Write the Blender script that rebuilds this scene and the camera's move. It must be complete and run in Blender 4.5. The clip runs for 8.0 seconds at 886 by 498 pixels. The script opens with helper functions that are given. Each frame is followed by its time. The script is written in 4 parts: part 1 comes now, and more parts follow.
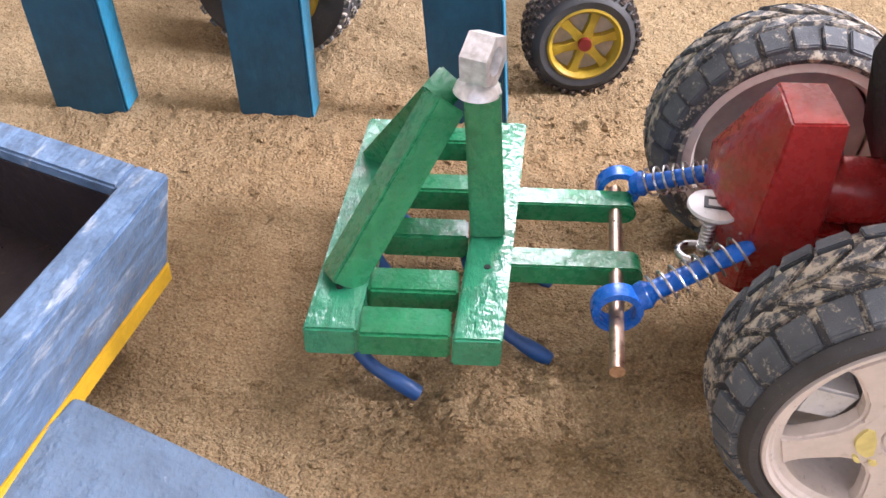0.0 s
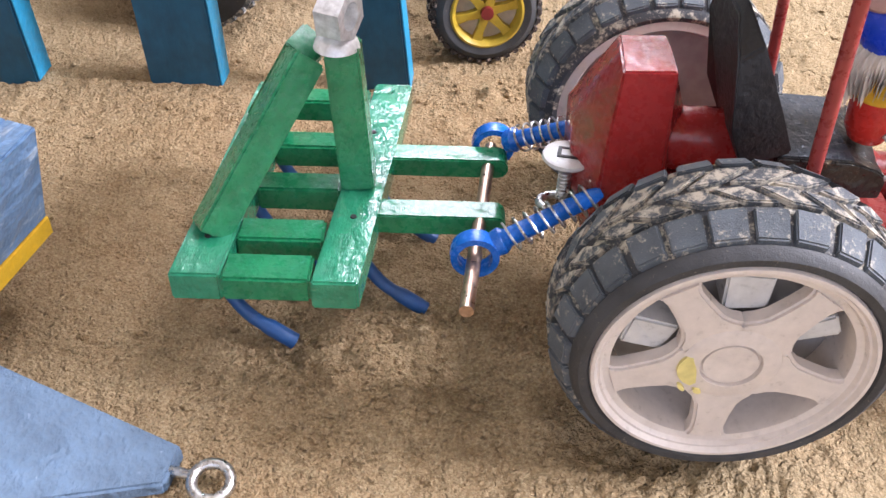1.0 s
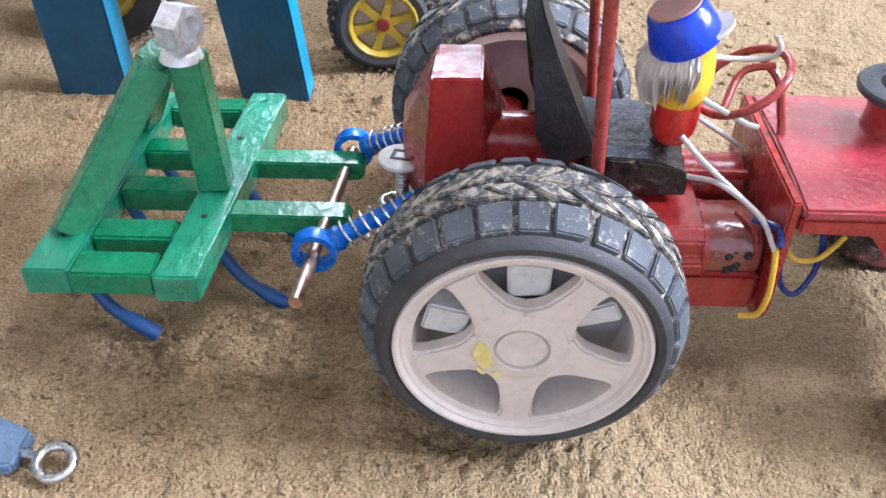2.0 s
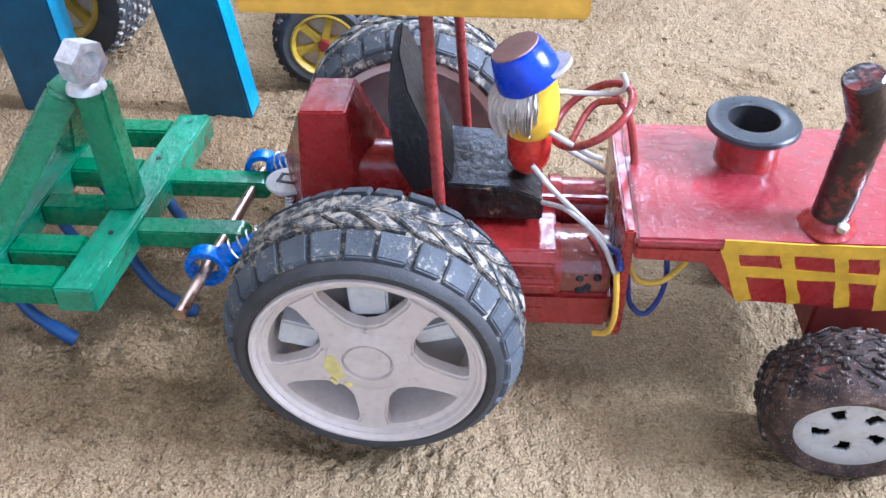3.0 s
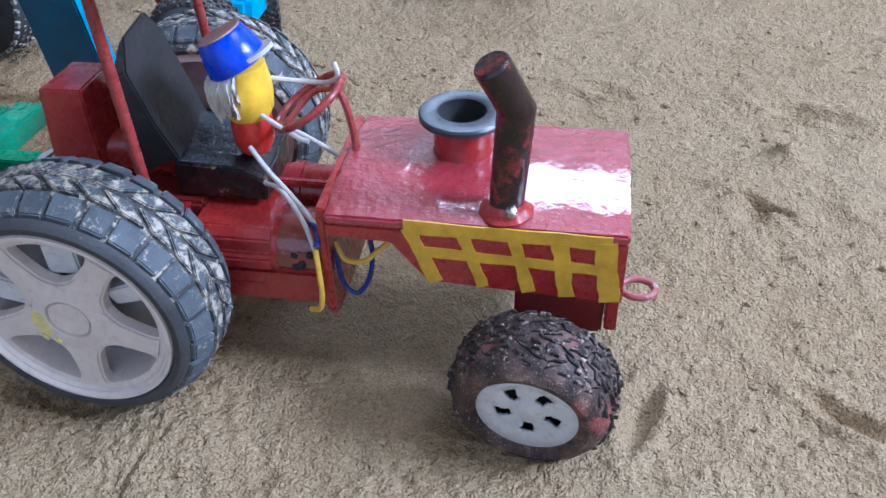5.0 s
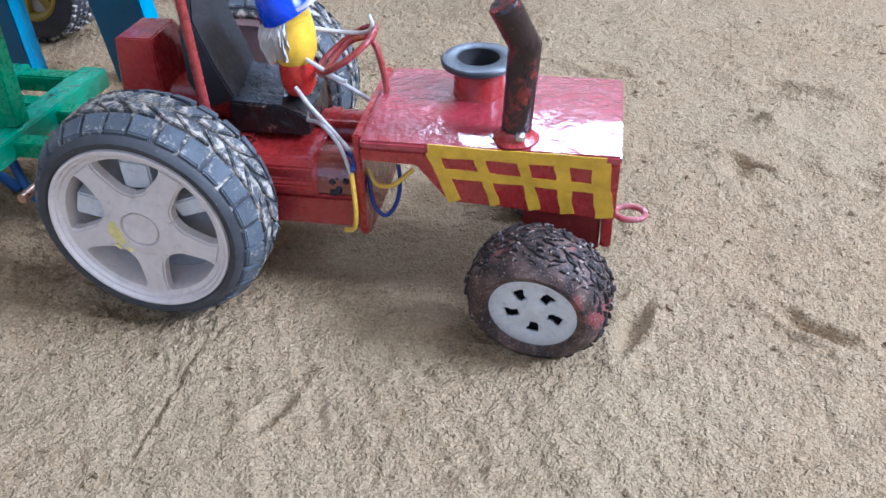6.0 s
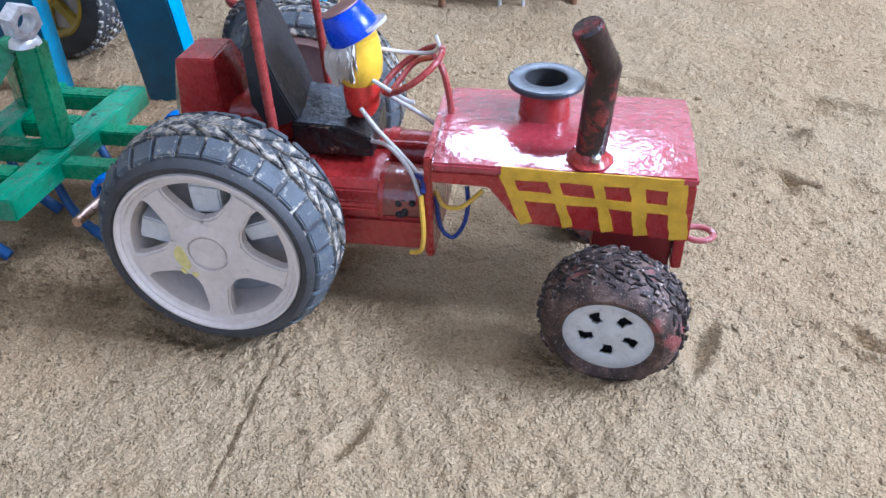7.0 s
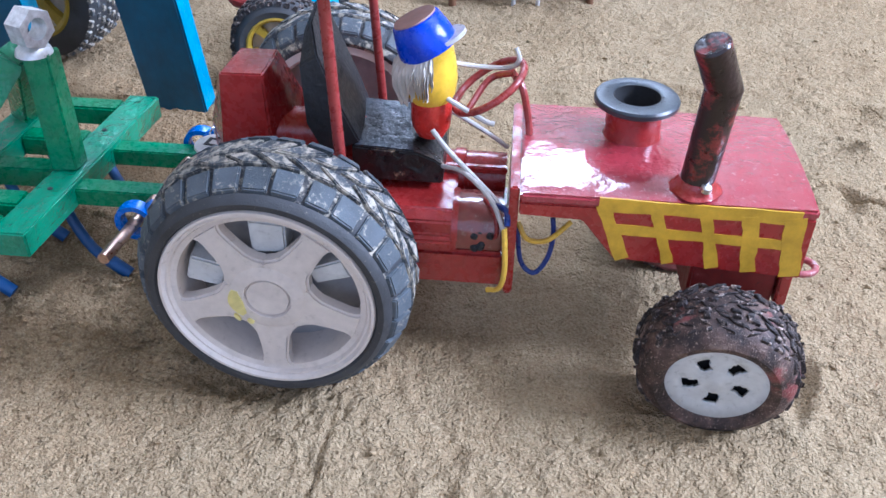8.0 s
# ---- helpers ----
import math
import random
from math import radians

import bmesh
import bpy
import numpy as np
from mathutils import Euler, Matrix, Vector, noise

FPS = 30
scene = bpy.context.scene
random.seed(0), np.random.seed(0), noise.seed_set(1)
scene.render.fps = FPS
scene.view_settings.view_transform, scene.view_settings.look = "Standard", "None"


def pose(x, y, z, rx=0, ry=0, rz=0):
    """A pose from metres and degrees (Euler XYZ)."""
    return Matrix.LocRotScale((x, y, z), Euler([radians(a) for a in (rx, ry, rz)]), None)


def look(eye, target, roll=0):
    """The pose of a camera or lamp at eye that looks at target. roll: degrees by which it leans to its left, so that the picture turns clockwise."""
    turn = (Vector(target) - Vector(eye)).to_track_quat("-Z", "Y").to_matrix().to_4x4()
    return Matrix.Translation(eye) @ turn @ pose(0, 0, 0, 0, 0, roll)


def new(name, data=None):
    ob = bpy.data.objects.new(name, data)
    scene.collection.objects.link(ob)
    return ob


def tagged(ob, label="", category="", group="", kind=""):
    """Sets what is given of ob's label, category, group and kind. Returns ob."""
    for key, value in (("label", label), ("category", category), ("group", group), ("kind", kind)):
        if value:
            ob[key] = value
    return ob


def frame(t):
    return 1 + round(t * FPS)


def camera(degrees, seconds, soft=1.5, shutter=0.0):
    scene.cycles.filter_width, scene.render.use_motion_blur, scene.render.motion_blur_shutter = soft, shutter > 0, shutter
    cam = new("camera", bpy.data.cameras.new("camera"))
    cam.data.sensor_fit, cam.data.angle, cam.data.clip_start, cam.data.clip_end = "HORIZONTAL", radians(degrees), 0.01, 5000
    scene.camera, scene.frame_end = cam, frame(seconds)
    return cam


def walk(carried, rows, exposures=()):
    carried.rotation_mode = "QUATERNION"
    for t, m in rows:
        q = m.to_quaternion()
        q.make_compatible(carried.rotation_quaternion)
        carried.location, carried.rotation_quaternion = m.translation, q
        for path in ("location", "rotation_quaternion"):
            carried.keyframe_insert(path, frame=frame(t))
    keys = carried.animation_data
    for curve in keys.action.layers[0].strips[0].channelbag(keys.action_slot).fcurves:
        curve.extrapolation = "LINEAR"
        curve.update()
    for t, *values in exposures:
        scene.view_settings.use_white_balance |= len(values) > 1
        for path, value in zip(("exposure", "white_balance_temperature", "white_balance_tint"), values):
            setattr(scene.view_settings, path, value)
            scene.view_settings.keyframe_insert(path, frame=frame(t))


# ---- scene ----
cam = camera(52.0, 8.0)
PATH = [
    (0, (-0.1604, -0.2103, 0.3123), (-0.1621, -0.0182, 0.1523), 1.86),
    (0.5, (-0.1453, -0.2225, 0.3094), (-0.1446, -0.0310, 0.1488), 2.30),
    (1, (-0.1079, -0.2335, 0.3104), (-0.1056, -0.0429, 0.1487), 2.10),
    (1.5, (-0.0694, -0.2475, 0.3174), (-0.0692, -0.0564, 0.1561), 1.38),
    (1.7, (-0.0516, -0.2515, 0.3202), (-0.0515, -0.0593, 0.1604), 1.21),
    (2.8, (0.0268, -0.2689, 0.3454), (0.0175, -0.0763, 0.1862), 0.23),
    (3, (0.0507, -0.2706, 0.3527), (0.0375, -0.0793, 0.1922), -0.50),
    (3.5, (0.1065, -0.2692, 0.3491), (0.0880, -0.0764, 0.1909), -1.17),
    (4, (0.1563, -0.2616, 0.3359), (0.1339, -0.0680, 0.1793), -1.47),
    (4.5, (0.1967, -0.2626, 0.3487), (0.1672, -0.0681, 0.1945), -1.92),
    (4.7, (0.2081, -0.2679, 0.3437), (0.1766, -0.0742, 0.1889), -1.25),
    (5.8, (0.2352, -0.3624, 0.3547), (0.1985, -0.1621, 0.2097), -2.03),
    (6, (0.2304, -0.3750, 0.3428), (0.1944, -0.1760, 0.1958), -1.32),
    (6.5, (0.2171, -0.3876, 0.3442), (0.1827, -0.1880, 0.1978), -1.41),
    (7, (0.1790, -0.3738, 0.3465), (0.1491, -0.1725, 0.2013), -0.64),
    (7.5, (0.1491, -0.3401, 0.3393), (0.1265, -0.1392, 0.1922), 0.45),
    (8, (0.1023, -0.3248, 0.3351), (0.0883, -0.1235, 0.1876), 1.49),
]
walk(cam, [(t, look(eye, target, roll)) for t, eye, target, roll in PATH],
     [(0.0, 0.12, 6400, 25), (1.0, 0.10, 6100, 21), (1.7, 0.06, 5750, 18), (3.0, -0.04, 5110, 17), (3.6, -0.15, 5030, 17), (4.1, -0.48, 4920, 15), (4.6, -0.82, 4740, 14), (5.6, -0.52, 4820, 15), (6.2, -0.47, 4870, 15), (7.0, -0.40, 4900, 15), (8.0, -0.36, 4890, 16)])

MID, FAR = 0.084, 0.212

# ---------------------------------------------------------------- light
world = bpy.data.worlds.new("sky")
scene.world = world
world.use_nodes = True
wn = world.node_tree
sky = wn.nodes.new("ShaderNodeTexSky")
sky.sky_type, sky.sun_disc = "NISHITA", False
sky.sun_elevation, sky.sun_rotation = radians(38), radians(60)
wn.links.new(sky.outputs[0], wn.nodes["Background"].inputs[0])
wn.nodes["Background"].inputs[1].default_value = 0.10


def area_lamp(name, eye, target, sx, sy, watts, colour):
    data = bpy.data.lights.new(name, "AREA")
    data.shape, data.size, data.size_y, data.energy, data.color = "RECTANGLE", sx, sy, watts, colour
    ob = new(name, data)
    ob.matrix_world = look(eye, target)
    return ob


# daylight standing in the window and doorway openings of the shed
area_lamp("window_daylight", (0.125, 2.95, 2.34), (0.125, 0.0, 2.1), 0.93, 0.76, 74, (0.90, 0.96, 1.0))
area_lamp("doorway_daylight", (2.95, -0.05, 2.05), (0.0, 0.0, 0.2), 0.9, 0.9, 275, (0.95, 0.97, 1.0))
# broad fill lamp added behind the camera to lift the near-facing sides
area_lamp("front_fill", (0.2, -2.45, 1.35), (0.2, 0.0, 0.6), 4.4, 2.1, 35, (0.97, 0.98, 1.0))

# overhead fill lamp, added to brighten the sand from high up; no source seen
area_lamp("overhead_fill", (1.25, 0.45, 2.98), (1.25, 0.45, 0.0), 1.1, 1.1, 62, (0.97, 0.98, 1.0))

# ---------------------------------------------------------------- materials


def nodes_of(name):
    m = bpy.data.materials.new(name)
    m.use_nodes = True
    return m, m.node_tree, m.node_tree.nodes["Principled BSDF"]


def add(tree, kind, **values):
    n = tree.nodes.new(kind)
    for key, v in values.items():
        n.inputs[key].default_value = v
    return n


def noise_at(tree, scale, detail=4.0, rough=0.6, stretch=None):
    co = tree.nodes.new("ShaderNodeTexCoord")
    n = add(tree, "ShaderNodeTexNoise", Scale=scale, Detail=detail, Roughness=rough)
    src = co.outputs["Object"]
    if stretch:
        mp = tree.nodes.new("ShaderNodeMapping")
        mp.inputs["Scale"].default_value = stretch
        tree.links.new(src, mp.inputs[0])
        src = mp.outputs[0]
    tree.links.new(src, n.inputs["Vector"])
    return n.outputs["Fac"]


def ramp(tree, fac, stops):
    r = tree.nodes.new("ShaderNodeValToRGB")
    el = r.color_ramp.elements
    while len(el) < len(stops):
        el.new(0.5)
    for e, (p, c) in zip(el, stops):
        e.position, e.color = p, (c if len(c) == 4 else (*c, 1))
    tree.links.new(fac, r.inputs[0])
    return r.outputs[0]


def mix(tree, fac, a, b):
    m = tree.nodes.new("ShaderNodeMix")
    m.data_type = "RGBA"
    if hasattr(fac, "links"):
        tree.links.new(fac, m.inputs[0])
    else:
        m.inputs[0].default_value = fac
    for slot, v in ((6, a), (7, b)):
        if hasattr(v, "links"):
            tree.links.new(v, m.inputs[slot])
        else:
            m.inputs[slot].default_value = (*v, 1)
    return m.outputs[2]


def bump(tree, b, height, strength, distance):
    n = add(tree, "ShaderNodeBump", Strength=strength, Distance=distance)
    tree.links.new(height, n.inputs["Height"])
    old = b.inputs["Normal"].links
    if old:
        tree.links.new(old[0].from_socket, n.inputs["Normal"])
    tree.links.new(n.outputs[0], b.inputs["Normal"])


def paint(name, colour, dark=0.75, light=1.25, rough=0.35, grain=220, relief=0.5, wear=None, wear_at=0.66, coat=0.0, stretch=None, lump=60, depth=1.0, flow=1.0):
    """Brushed-on paint over wood: uneven colour, brush relief, chips and dust."""
    m, t, b = nodes_of(name)
    c = Vector(colour)
    big = noise_at(t, lump, 3)
    fine = noise_at(t, grain, 5, 0.65, stretch)
    base = ramp(t, big, [(0.3, tuple(c * dark)), (0.7, tuple(c * light))])
    base = mix(t, 0.25, base, ramp(t, fine, [(0.35, tuple(c * dark * 0.8)), (0.7, tuple(c * light * 1.1))]))
    if wear:
        mask = ramp(t, noise_at(t, grain * 0.6, 6, 0.72, stretch), [(wear_at, (0, 0, 0)), (wear_at + 0.08, (0.8, 0.8, 0.8))])
        base = mix(t, mask, base, wear)
    t.links.new(base, b.inputs["Base Color"])
    r = ramp(t, fine, [(0.3, (rough * 0.75,) * 3), (0.75, (min(1, rough * 1.45),) * 3)])
    t.links.new(r, b.inputs["Roughness"])
    b.inputs["Coat Weight"].default_value, b.inputs["Coat Roughness"].default_value = coat, 0.08
    bump(t, b, big, min(1.0, relief * 0.6), 0.003 * depth)
    bump(t, b, fine, min(1.0, relief), 0.0006 * depth)
    if coat:  # the varnish flows smoother than the brush marks under it
        skin = add(t, "ShaderNodeBump", Strength=1.0, Distance=0.0009 * flow)
        t.links.new(big, skin.inputs["Height"])
        wrinkle = add(t, "ShaderNodeBump", Strength=1.0, Distance=0.00012 * flow)
        t.links.new(fine, wrinkle.inputs["Height"])
        t.links.new(skin.outputs[0], wrinkle.inputs["Normal"])
        t.links.new(wrinkle.outputs[0], b.inputs["Coat Normal"])
    return m


def dusty_rubber(name, dust, amount, colour=(0.035, 0.037, 0.042), scale=110):
    m, t, b = nodes_of(name)
    patch = noise_at(t, scale, 6, 0.75)
    speck = noise_at(t, scale * 9, 3, 0.6)
    base = ramp(t, noise_at(t, 40, 3), [(0.3, tuple(Vector(colour) * 0.7)), (0.7, tuple(Vector(colour) * 1.5))])
    base = mix(t, ramp(t, patch, [(0.62 - amount, (0, 0, 0)), (0.72 - amount, (1, 1, 1))]), base, dust)
    base = mix(t, ramp(t, speck, [(0.68 - amount * 0.3, (0, 0, 0)), (0.72 - amount * 0.3, (0.8, 0.8, 0.8))]), base, dust)
    t.links.new(base, b.inputs["Base Color"])
    b.inputs["Roughness"].default_value = 0.62
    bump(t, b, patch, 0.5, 0.0012)
    bump(t, b, speck, 0.5, 0.0004)
    # every piece gets its own patch of dust
    info = t.nodes.new("ShaderNodeObjectInfo")
    for n in [q for q in t.nodes if q.bl_idname == "ShaderNodeTexNoise"]:
        shift = t.nodes.new("ShaderNodeVectorMath")
        shift.operation = "ADD"
        t.links.new(n.inputs["Vector"].links[0].from_socket, shift.inputs[0])
        t.links.new(info.outputs["Random"], shift.inputs[1])
        t.links.new(shift.outputs[0], n.inputs["Vector"])
    return m


def metal(name, colour, rough=0.3, relief=0.3, grain=400):
    m, t, b = nodes_of(name)
    n = noise_at(t, grain, 4)
    t.links.new(ramp(t, n, [(0.3, tuple(Vector(colour) * 0.6)), (0.7, colour)]), b.inputs["Base Color"])
    t.links.new(ramp(t, n, [(0.3, (rough * 0.7,) * 3), (0.7, (rough * 1.5,) * 3)]), b.inputs["Roughness"])
    b.inputs["Metallic"].default_value = 1
    bump(t, b, n, relief, 0.0004)
    return m


def sand_material():
    m, t, b = nodes_of("sand")
    wide = noise_at(t, 5.5, 4)
    mid = noise_at(t, 70, 5)
    grain = noise_at(t, 620, 4, 0.66)
    spark = noise_at(t, 1300, 2)
    base = ramp(t, wide, [(0.32, (0.332, 0.230, 0.124)), (0.68, (0.392, 0.303, 0.182))])
    # damp reddish patch round the plough; its dark tone also paints the shade behind it
    co = t.nodes.new("ShaderNodeTexCoord")
    far = t.nodes.new("ShaderNodeVectorMath")
    far.operation = "DISTANCE"
    far.inputs[1].default_value = (-0.17, 0.19, 0)
    t.links.new(co.outputs["Object"], far.inputs[0])
    rag = add(t, "ShaderNodeMath")
    rag.operation = "MULTIPLY_ADD"
    rag.inputs[1].default_value = 0.28
    t.links.new(noise_at(t, 9, 5), rag.inputs[0])
    t.links.new(far.outputs["Value"], rag.inputs[2])
    base = mix(t, ramp(t, rag.outputs[0], [(0.22, (0.9, 0.9, 0.9)), (0.44, (0, 0, 0))]), base, (0.275, 0.148, 0.064))
    base = mix(t, 0.4, base, ramp(t, mid, [(0.3, (0.267, 0.176, 0.086)), (0.7, (0.439, 0.340, 0.197))]))
    base = mix(t, 0.26, base, ramp(t, grain, [(0.36, (0.086, 0.053, 0.024)), (0.50, (0.361, 0.258, 0.138)), (0.64, (0.654, 0.533, 0.338))]))
    base = mix(t, ramp(t, spark, [(0.60, (0, 0, 0)), (0.70, (0.45, 0.45, 0.45))]), base, (0.568, 0.467, 0.297))
    t.links.new(base, b.inputs["Base Color"])
    b.inputs["Roughness"].default_value = 0.95
    b.inputs["Specular IOR Level"].default_value = 0.2
    clump = noise_at(t, 250, 3, 0.55)
    fleck = noise_at(t, 640, 2, 0.5)
    bump(t, b, mid, 0.6, 0.006)
    bump(t, b, clump, 0.9, 0.0034)
    bump(t, b, fleck, 1.0, 0.0026)
    return m


M_SAND = sand_material()
M_GREEN = paint("green_paint", (0.010, 0.215, 0.088), rough=0.27, grain=260, relief=0.7, wear=(0.04, 0.30, 0.18), wear_at=0.62, coat=0.3)
# paler copy of the green: sky sheen on the beams put into the colour
M_GREEN_SHEEN = paint("green_paint_with_sheen", (0.020, 0.265, 0.140), rough=0.20, grain=330, relief=1.0, wear=(0.07, 0.34, 0.22), wear_at=0.60, stretch=(1, 0.3, 1), coat=0.8, depth=1.6, flow=2.6)
M_RED = paint("red_enamel", (0.33, 0.024, 0.022), dark=0.86, light=1.12, rough=0.26, grain=190, relief=0.55, coat=0.35, lump=45, wear=(0.45, 0.1, 0.1), wear_at=0.74)
M_HOOD = paint("hood_enamel", (0.34, 0.036, 0.050), dark=0.92, light=1.06, rough=0.22, grain=260, relief=1.0, coat=0.95, lump=80, depth=1.5, flow=0.42)
M_HOOD.node_tree.nodes["Principled BSDF"].inputs["Coat Roughness"].default_value = 0.03
M_DARKRED = paint("dull_red_paint", (0.2, 0.018, 0.016), rough=0.45, relief=0.5, wear=(0.05, 0.02, 0.02), wear_at=0.62)
M_CHARCOAL = paint("dull_charcoal_paint", (0.016, 0.016, 0.018), rough=0.42, grain=420, relief=0.8, wear=(0.12, 0.12, 0.125), wear_at=0.66)
M_CHIP = paint("chipped_black_over_wood", (0.010, 0.009, 0.009), rough=0.3, grain=150, relief=1.0, wear=(0.42, 0.30, 0.19), wear_at=0.60, coat=0.3, depth=2.0)
M_CAN = paint("brown_tinted_plastic", (0.20, 0.045, 0.035), rough=0.16, grain=120, relief=0.35, wear=(0.30, 0.17, 0.14), wear_at=0.60, coat=0.6)
# blue-grey tone and flecks paint the reflection on the black seat top
M_SEAT_SHEEN = paint("black_paint_with_sheen", (0.03, 0.038, 0.048), rough=0.30, grain=330, relief=1.0, wear=(0.25, 0.3, 0.36), wear_at=0.62)
M_EXHAUST = paint("burnt_red_black_paint", (0.016, 0.007, 0.007), rough=0.3, grain=120, relief=0.8, wear=(0.22, 0.024, 0.022), wear_at=0.54, coat=0.2)
M_FLANGE = paint("dark_grey_plastic", (0.035, 0.045, 0.055), rough=0.32, grain=400, relief=0.25)
M_YELLOW = paint("yellow_paint", (0.62, 0.37, 0.02), rough=0.4, grain=260, relief=0.4, wear=(0.55, 0.22, 0.03), wear_at=0.7)
M_OLD_YELLOW = paint("grimy_yellow_paint", (0.46, 0.31, 0.025), dark=0.6, light=1.2, rough=0.45, grain=160, relief=0.6, wear=(0.55, 0.48, 0.36), wear_at=0.64)
M_ROOF = paint("roof_yellow_paint", (0.72, 0.42, 0.05), rough=0.35, grain=180, relief=0.5, stretch=(0.2, 1, 1))
# same plank paint twice: darkened for the shaded front, lightened for the lit edge
M_TEAL = paint("teal_blue_paint", (0.008, 0.080, 0.150), rough=0.42, grain=200, relief=0.5, stretch=(1, 1, 0.25), wear=(0.05, 0.25, 0.4), wear_at=0.72)
M_TEAL_LIT = paint("lit_teal_paint", (0.02, 0.26, 0.46), rough=0.4, grain=240, relief=0.7)
M_CART = paint("grey_blue_paint", (0.115, 0.195, 0.315), dark=0.7, light=1.3, rough=0.38, grain=150, relief=1.0, wear=(0.36, 0.43, 0.52), wear_at=0.56, stretch=(0.35, 1, 1), depth=2.0)
M_CART_INSIDE = paint("dark_cart_inside", (0.022, 0.016, 0.018), rough=0.35, grain=200, relief=0.4, wear=(0.16, 0.09, 0.05), wear_at=0.68)
M_TONGUE = paint("tongue_grey_blue", (0.085, 0.135, 0.200), rough=0.55, grain=380, relief=1.0, stretch=(0.6, 1, 1), wear=(0.22, 0.28, 0.36), wear_at=0.64, depth=2.5)
M_BLUEPLASTIC = paint("bright_blue_plastic", (0.01, 0.13, 0.55), rough=0.25, grain=300, relief=0.15)
M_TINE = paint("blue_painted_steel", (0.012, 0.07, 0.22), rough=0.4, grain=260, relief=0.4, wear=(0.35, 0.3, 0.25), wear_at=0.68)
M_RIM = paint("off_white_plastic", (0.70, 0.63, 0.58), dark=0.92, light=1.06, rough=0.32, grain=260, relief=0.15, wear=(0.42, 0.34, 0.26), wear_at=0.72)
# rim plastic greyed for depth: shade inside the wheel put into its colour
M_RIM_SHADED = paint("shaded_rim_plastic", (0.34, 0.335, 0.34), rough=0.45, grain=160, relief=0.2, wear=(0.35, 0.28, 0.2), wear_at=0.64)
M_WHITE = paint("white_plastic", (0.64, 0.64, 0.63), dark=0.88, light=1.06, rough=0.3, grain=240, relief=0.2)
M_RUBBER = dusty_rubber("dusty_black_rubber", (0.46, 0.41, 0.33), 0.15, colour=(0.062, 0.071, 0.080), scale=170)
M_GROOVE = dusty_rubber("sand_packed_grooves", (0.50, 0.45, 0.35), 0.11, scale=120)
M_BLOCK = dusty_rubber("blue_grey_tread_rubber", (0.42, 0.38, 0.31), 0.05, colour=(0.072, 0.085, 0.098), scale=200)
M_KNOB = dusty_rubber("muddy_knobbly_rubber", (0.46, 0.36, 0.30), 0.07, colour=(0.022, 0.015, 0.014), scale=240)


def muddy_wall():
    """Tyre wall under dry tan mud, with rubbed streaks of old red paint and black rubber showing."""
    m, t, b = nodes_of("muddy_rubber_wall")
    patch, streak, speck = noise_at(t, 70, 6, 0.7), noise_at(t, 38, 5, 0.65), noise_at(t, 900, 3, 0.6)
    base = ramp(t, patch, [(0.42, (0.026, 0.016, 0.014)), (0.56, (0.092, 0.054, 0.042)), (0.72, (0.27, 0.19, 0.145))])
    base = mix(t, ramp(t, streak, [(0.56, (0, 0, 0)), (0.64, (0.75, 0.75, 0.75))]), base, (0.25, 0.050, 0.050))
    base = mix(t, ramp(t, speck, [(0.60, (0, 0, 0)), (0.66, (0.7, 0.7, 0.7))]), base, (0.36, 0.27, 0.21))
    t.links.new(base, b.inputs["Base Color"])
    b.inputs["Roughness"].default_value = 0.6
    bump(t, b, patch, 0.7, 0.0025)
    bump(t, b, speck, 0.5, 0.0006)
    return m


M_KNOB_BASE = muddy_wall()
M_SIDEWALL = dusty_rubber("clean_black_rubber", (0.30, 0.26, 0.2), -0.03, colour=(0.042, 0.043, 0.046), scale=90)
M_STEEL = metal("zinc_steel", (0.72, 0.72, 0.72), 0.28)
M_NUT = metal("silver_painted_nut", (0.92, 0.93, 0.95), 0.42, 0.7, 250)
M_NUT.node_tree.nodes["Principled BSDF"].inputs["Metallic"].default_value = 0.6
M_COPPER = metal("coppered_rod", (0.66, 0.47, 0.36), 0.35)
M_WOODDARK = paint("brown_wood", (0.16, 0.075, 0.035), rough=0.55, relief=0.5, stretch=(1, 1, 0.2))
M_PLASTER = paint("plaster", (0.6, 0.56, 0.5), rough=0.9, grain=60, relief=0.4, lump=3)
M_CAPBLUE = paint("blue_cap_paint", (0.01, 0.05, 0.55), rough=0.25, grain=200, relief=0.4)
M_CAPTOP = paint("brown_pink_card", (0.33, 0.2, 0.18), rough=0.6, relief=0.3)
M_FACE = paint("yellow_doll_paint", (0.80, 0.50, 0.03), rough=0.3, grain=160, relief=0.4)
M_HAIR = paint("pale_string", (0.62, 0.58, 0.52), rough=0.8, grain=900, relief=0.8, stretch=(1, 1, 0.1))
M_REDBODY = paint("doll_red_paint", (0.5, 0.03, 0.02), rough=0.25, grain=160, relief=0.4, wear=(0.7, 0.5, 0.05), wear_at=0.68)
M_WIRE_W = paint("grey_white_insulation", (0.50, 0.475, 0.45), dark=0.8, light=1.15, rough=0.28, relief=0.3, wear=(0.25, 0.22, 0.20), wear_at=0.66)
M_WIRE_R = paint("brown_red_wire", (0.28, 0.04, 0.035), rough=0.28, relief=0.2)
M_WIRE_B = paint("dark_blue_wire", (0.01, 0.03, 0.18), rough=0.3, relief=0.1)
M_WIRE_Y = paint("yellow_wire", (0.72, 0.45, 0.05), rough=0.3, relief=0.1)
M_CYAN = paint("cyan_paint", (0.02, 0.36, 0.62), rough=0.35, relief=0.3)
M_INK = paint("black_ink", (0.015, 0.015, 0.015), rough=0.5, relief=0.1)
M_SMEAR = paint("pale_yellow_smear", (0.72, 0.63, 0.24), rough=0.4, relief=0.3)
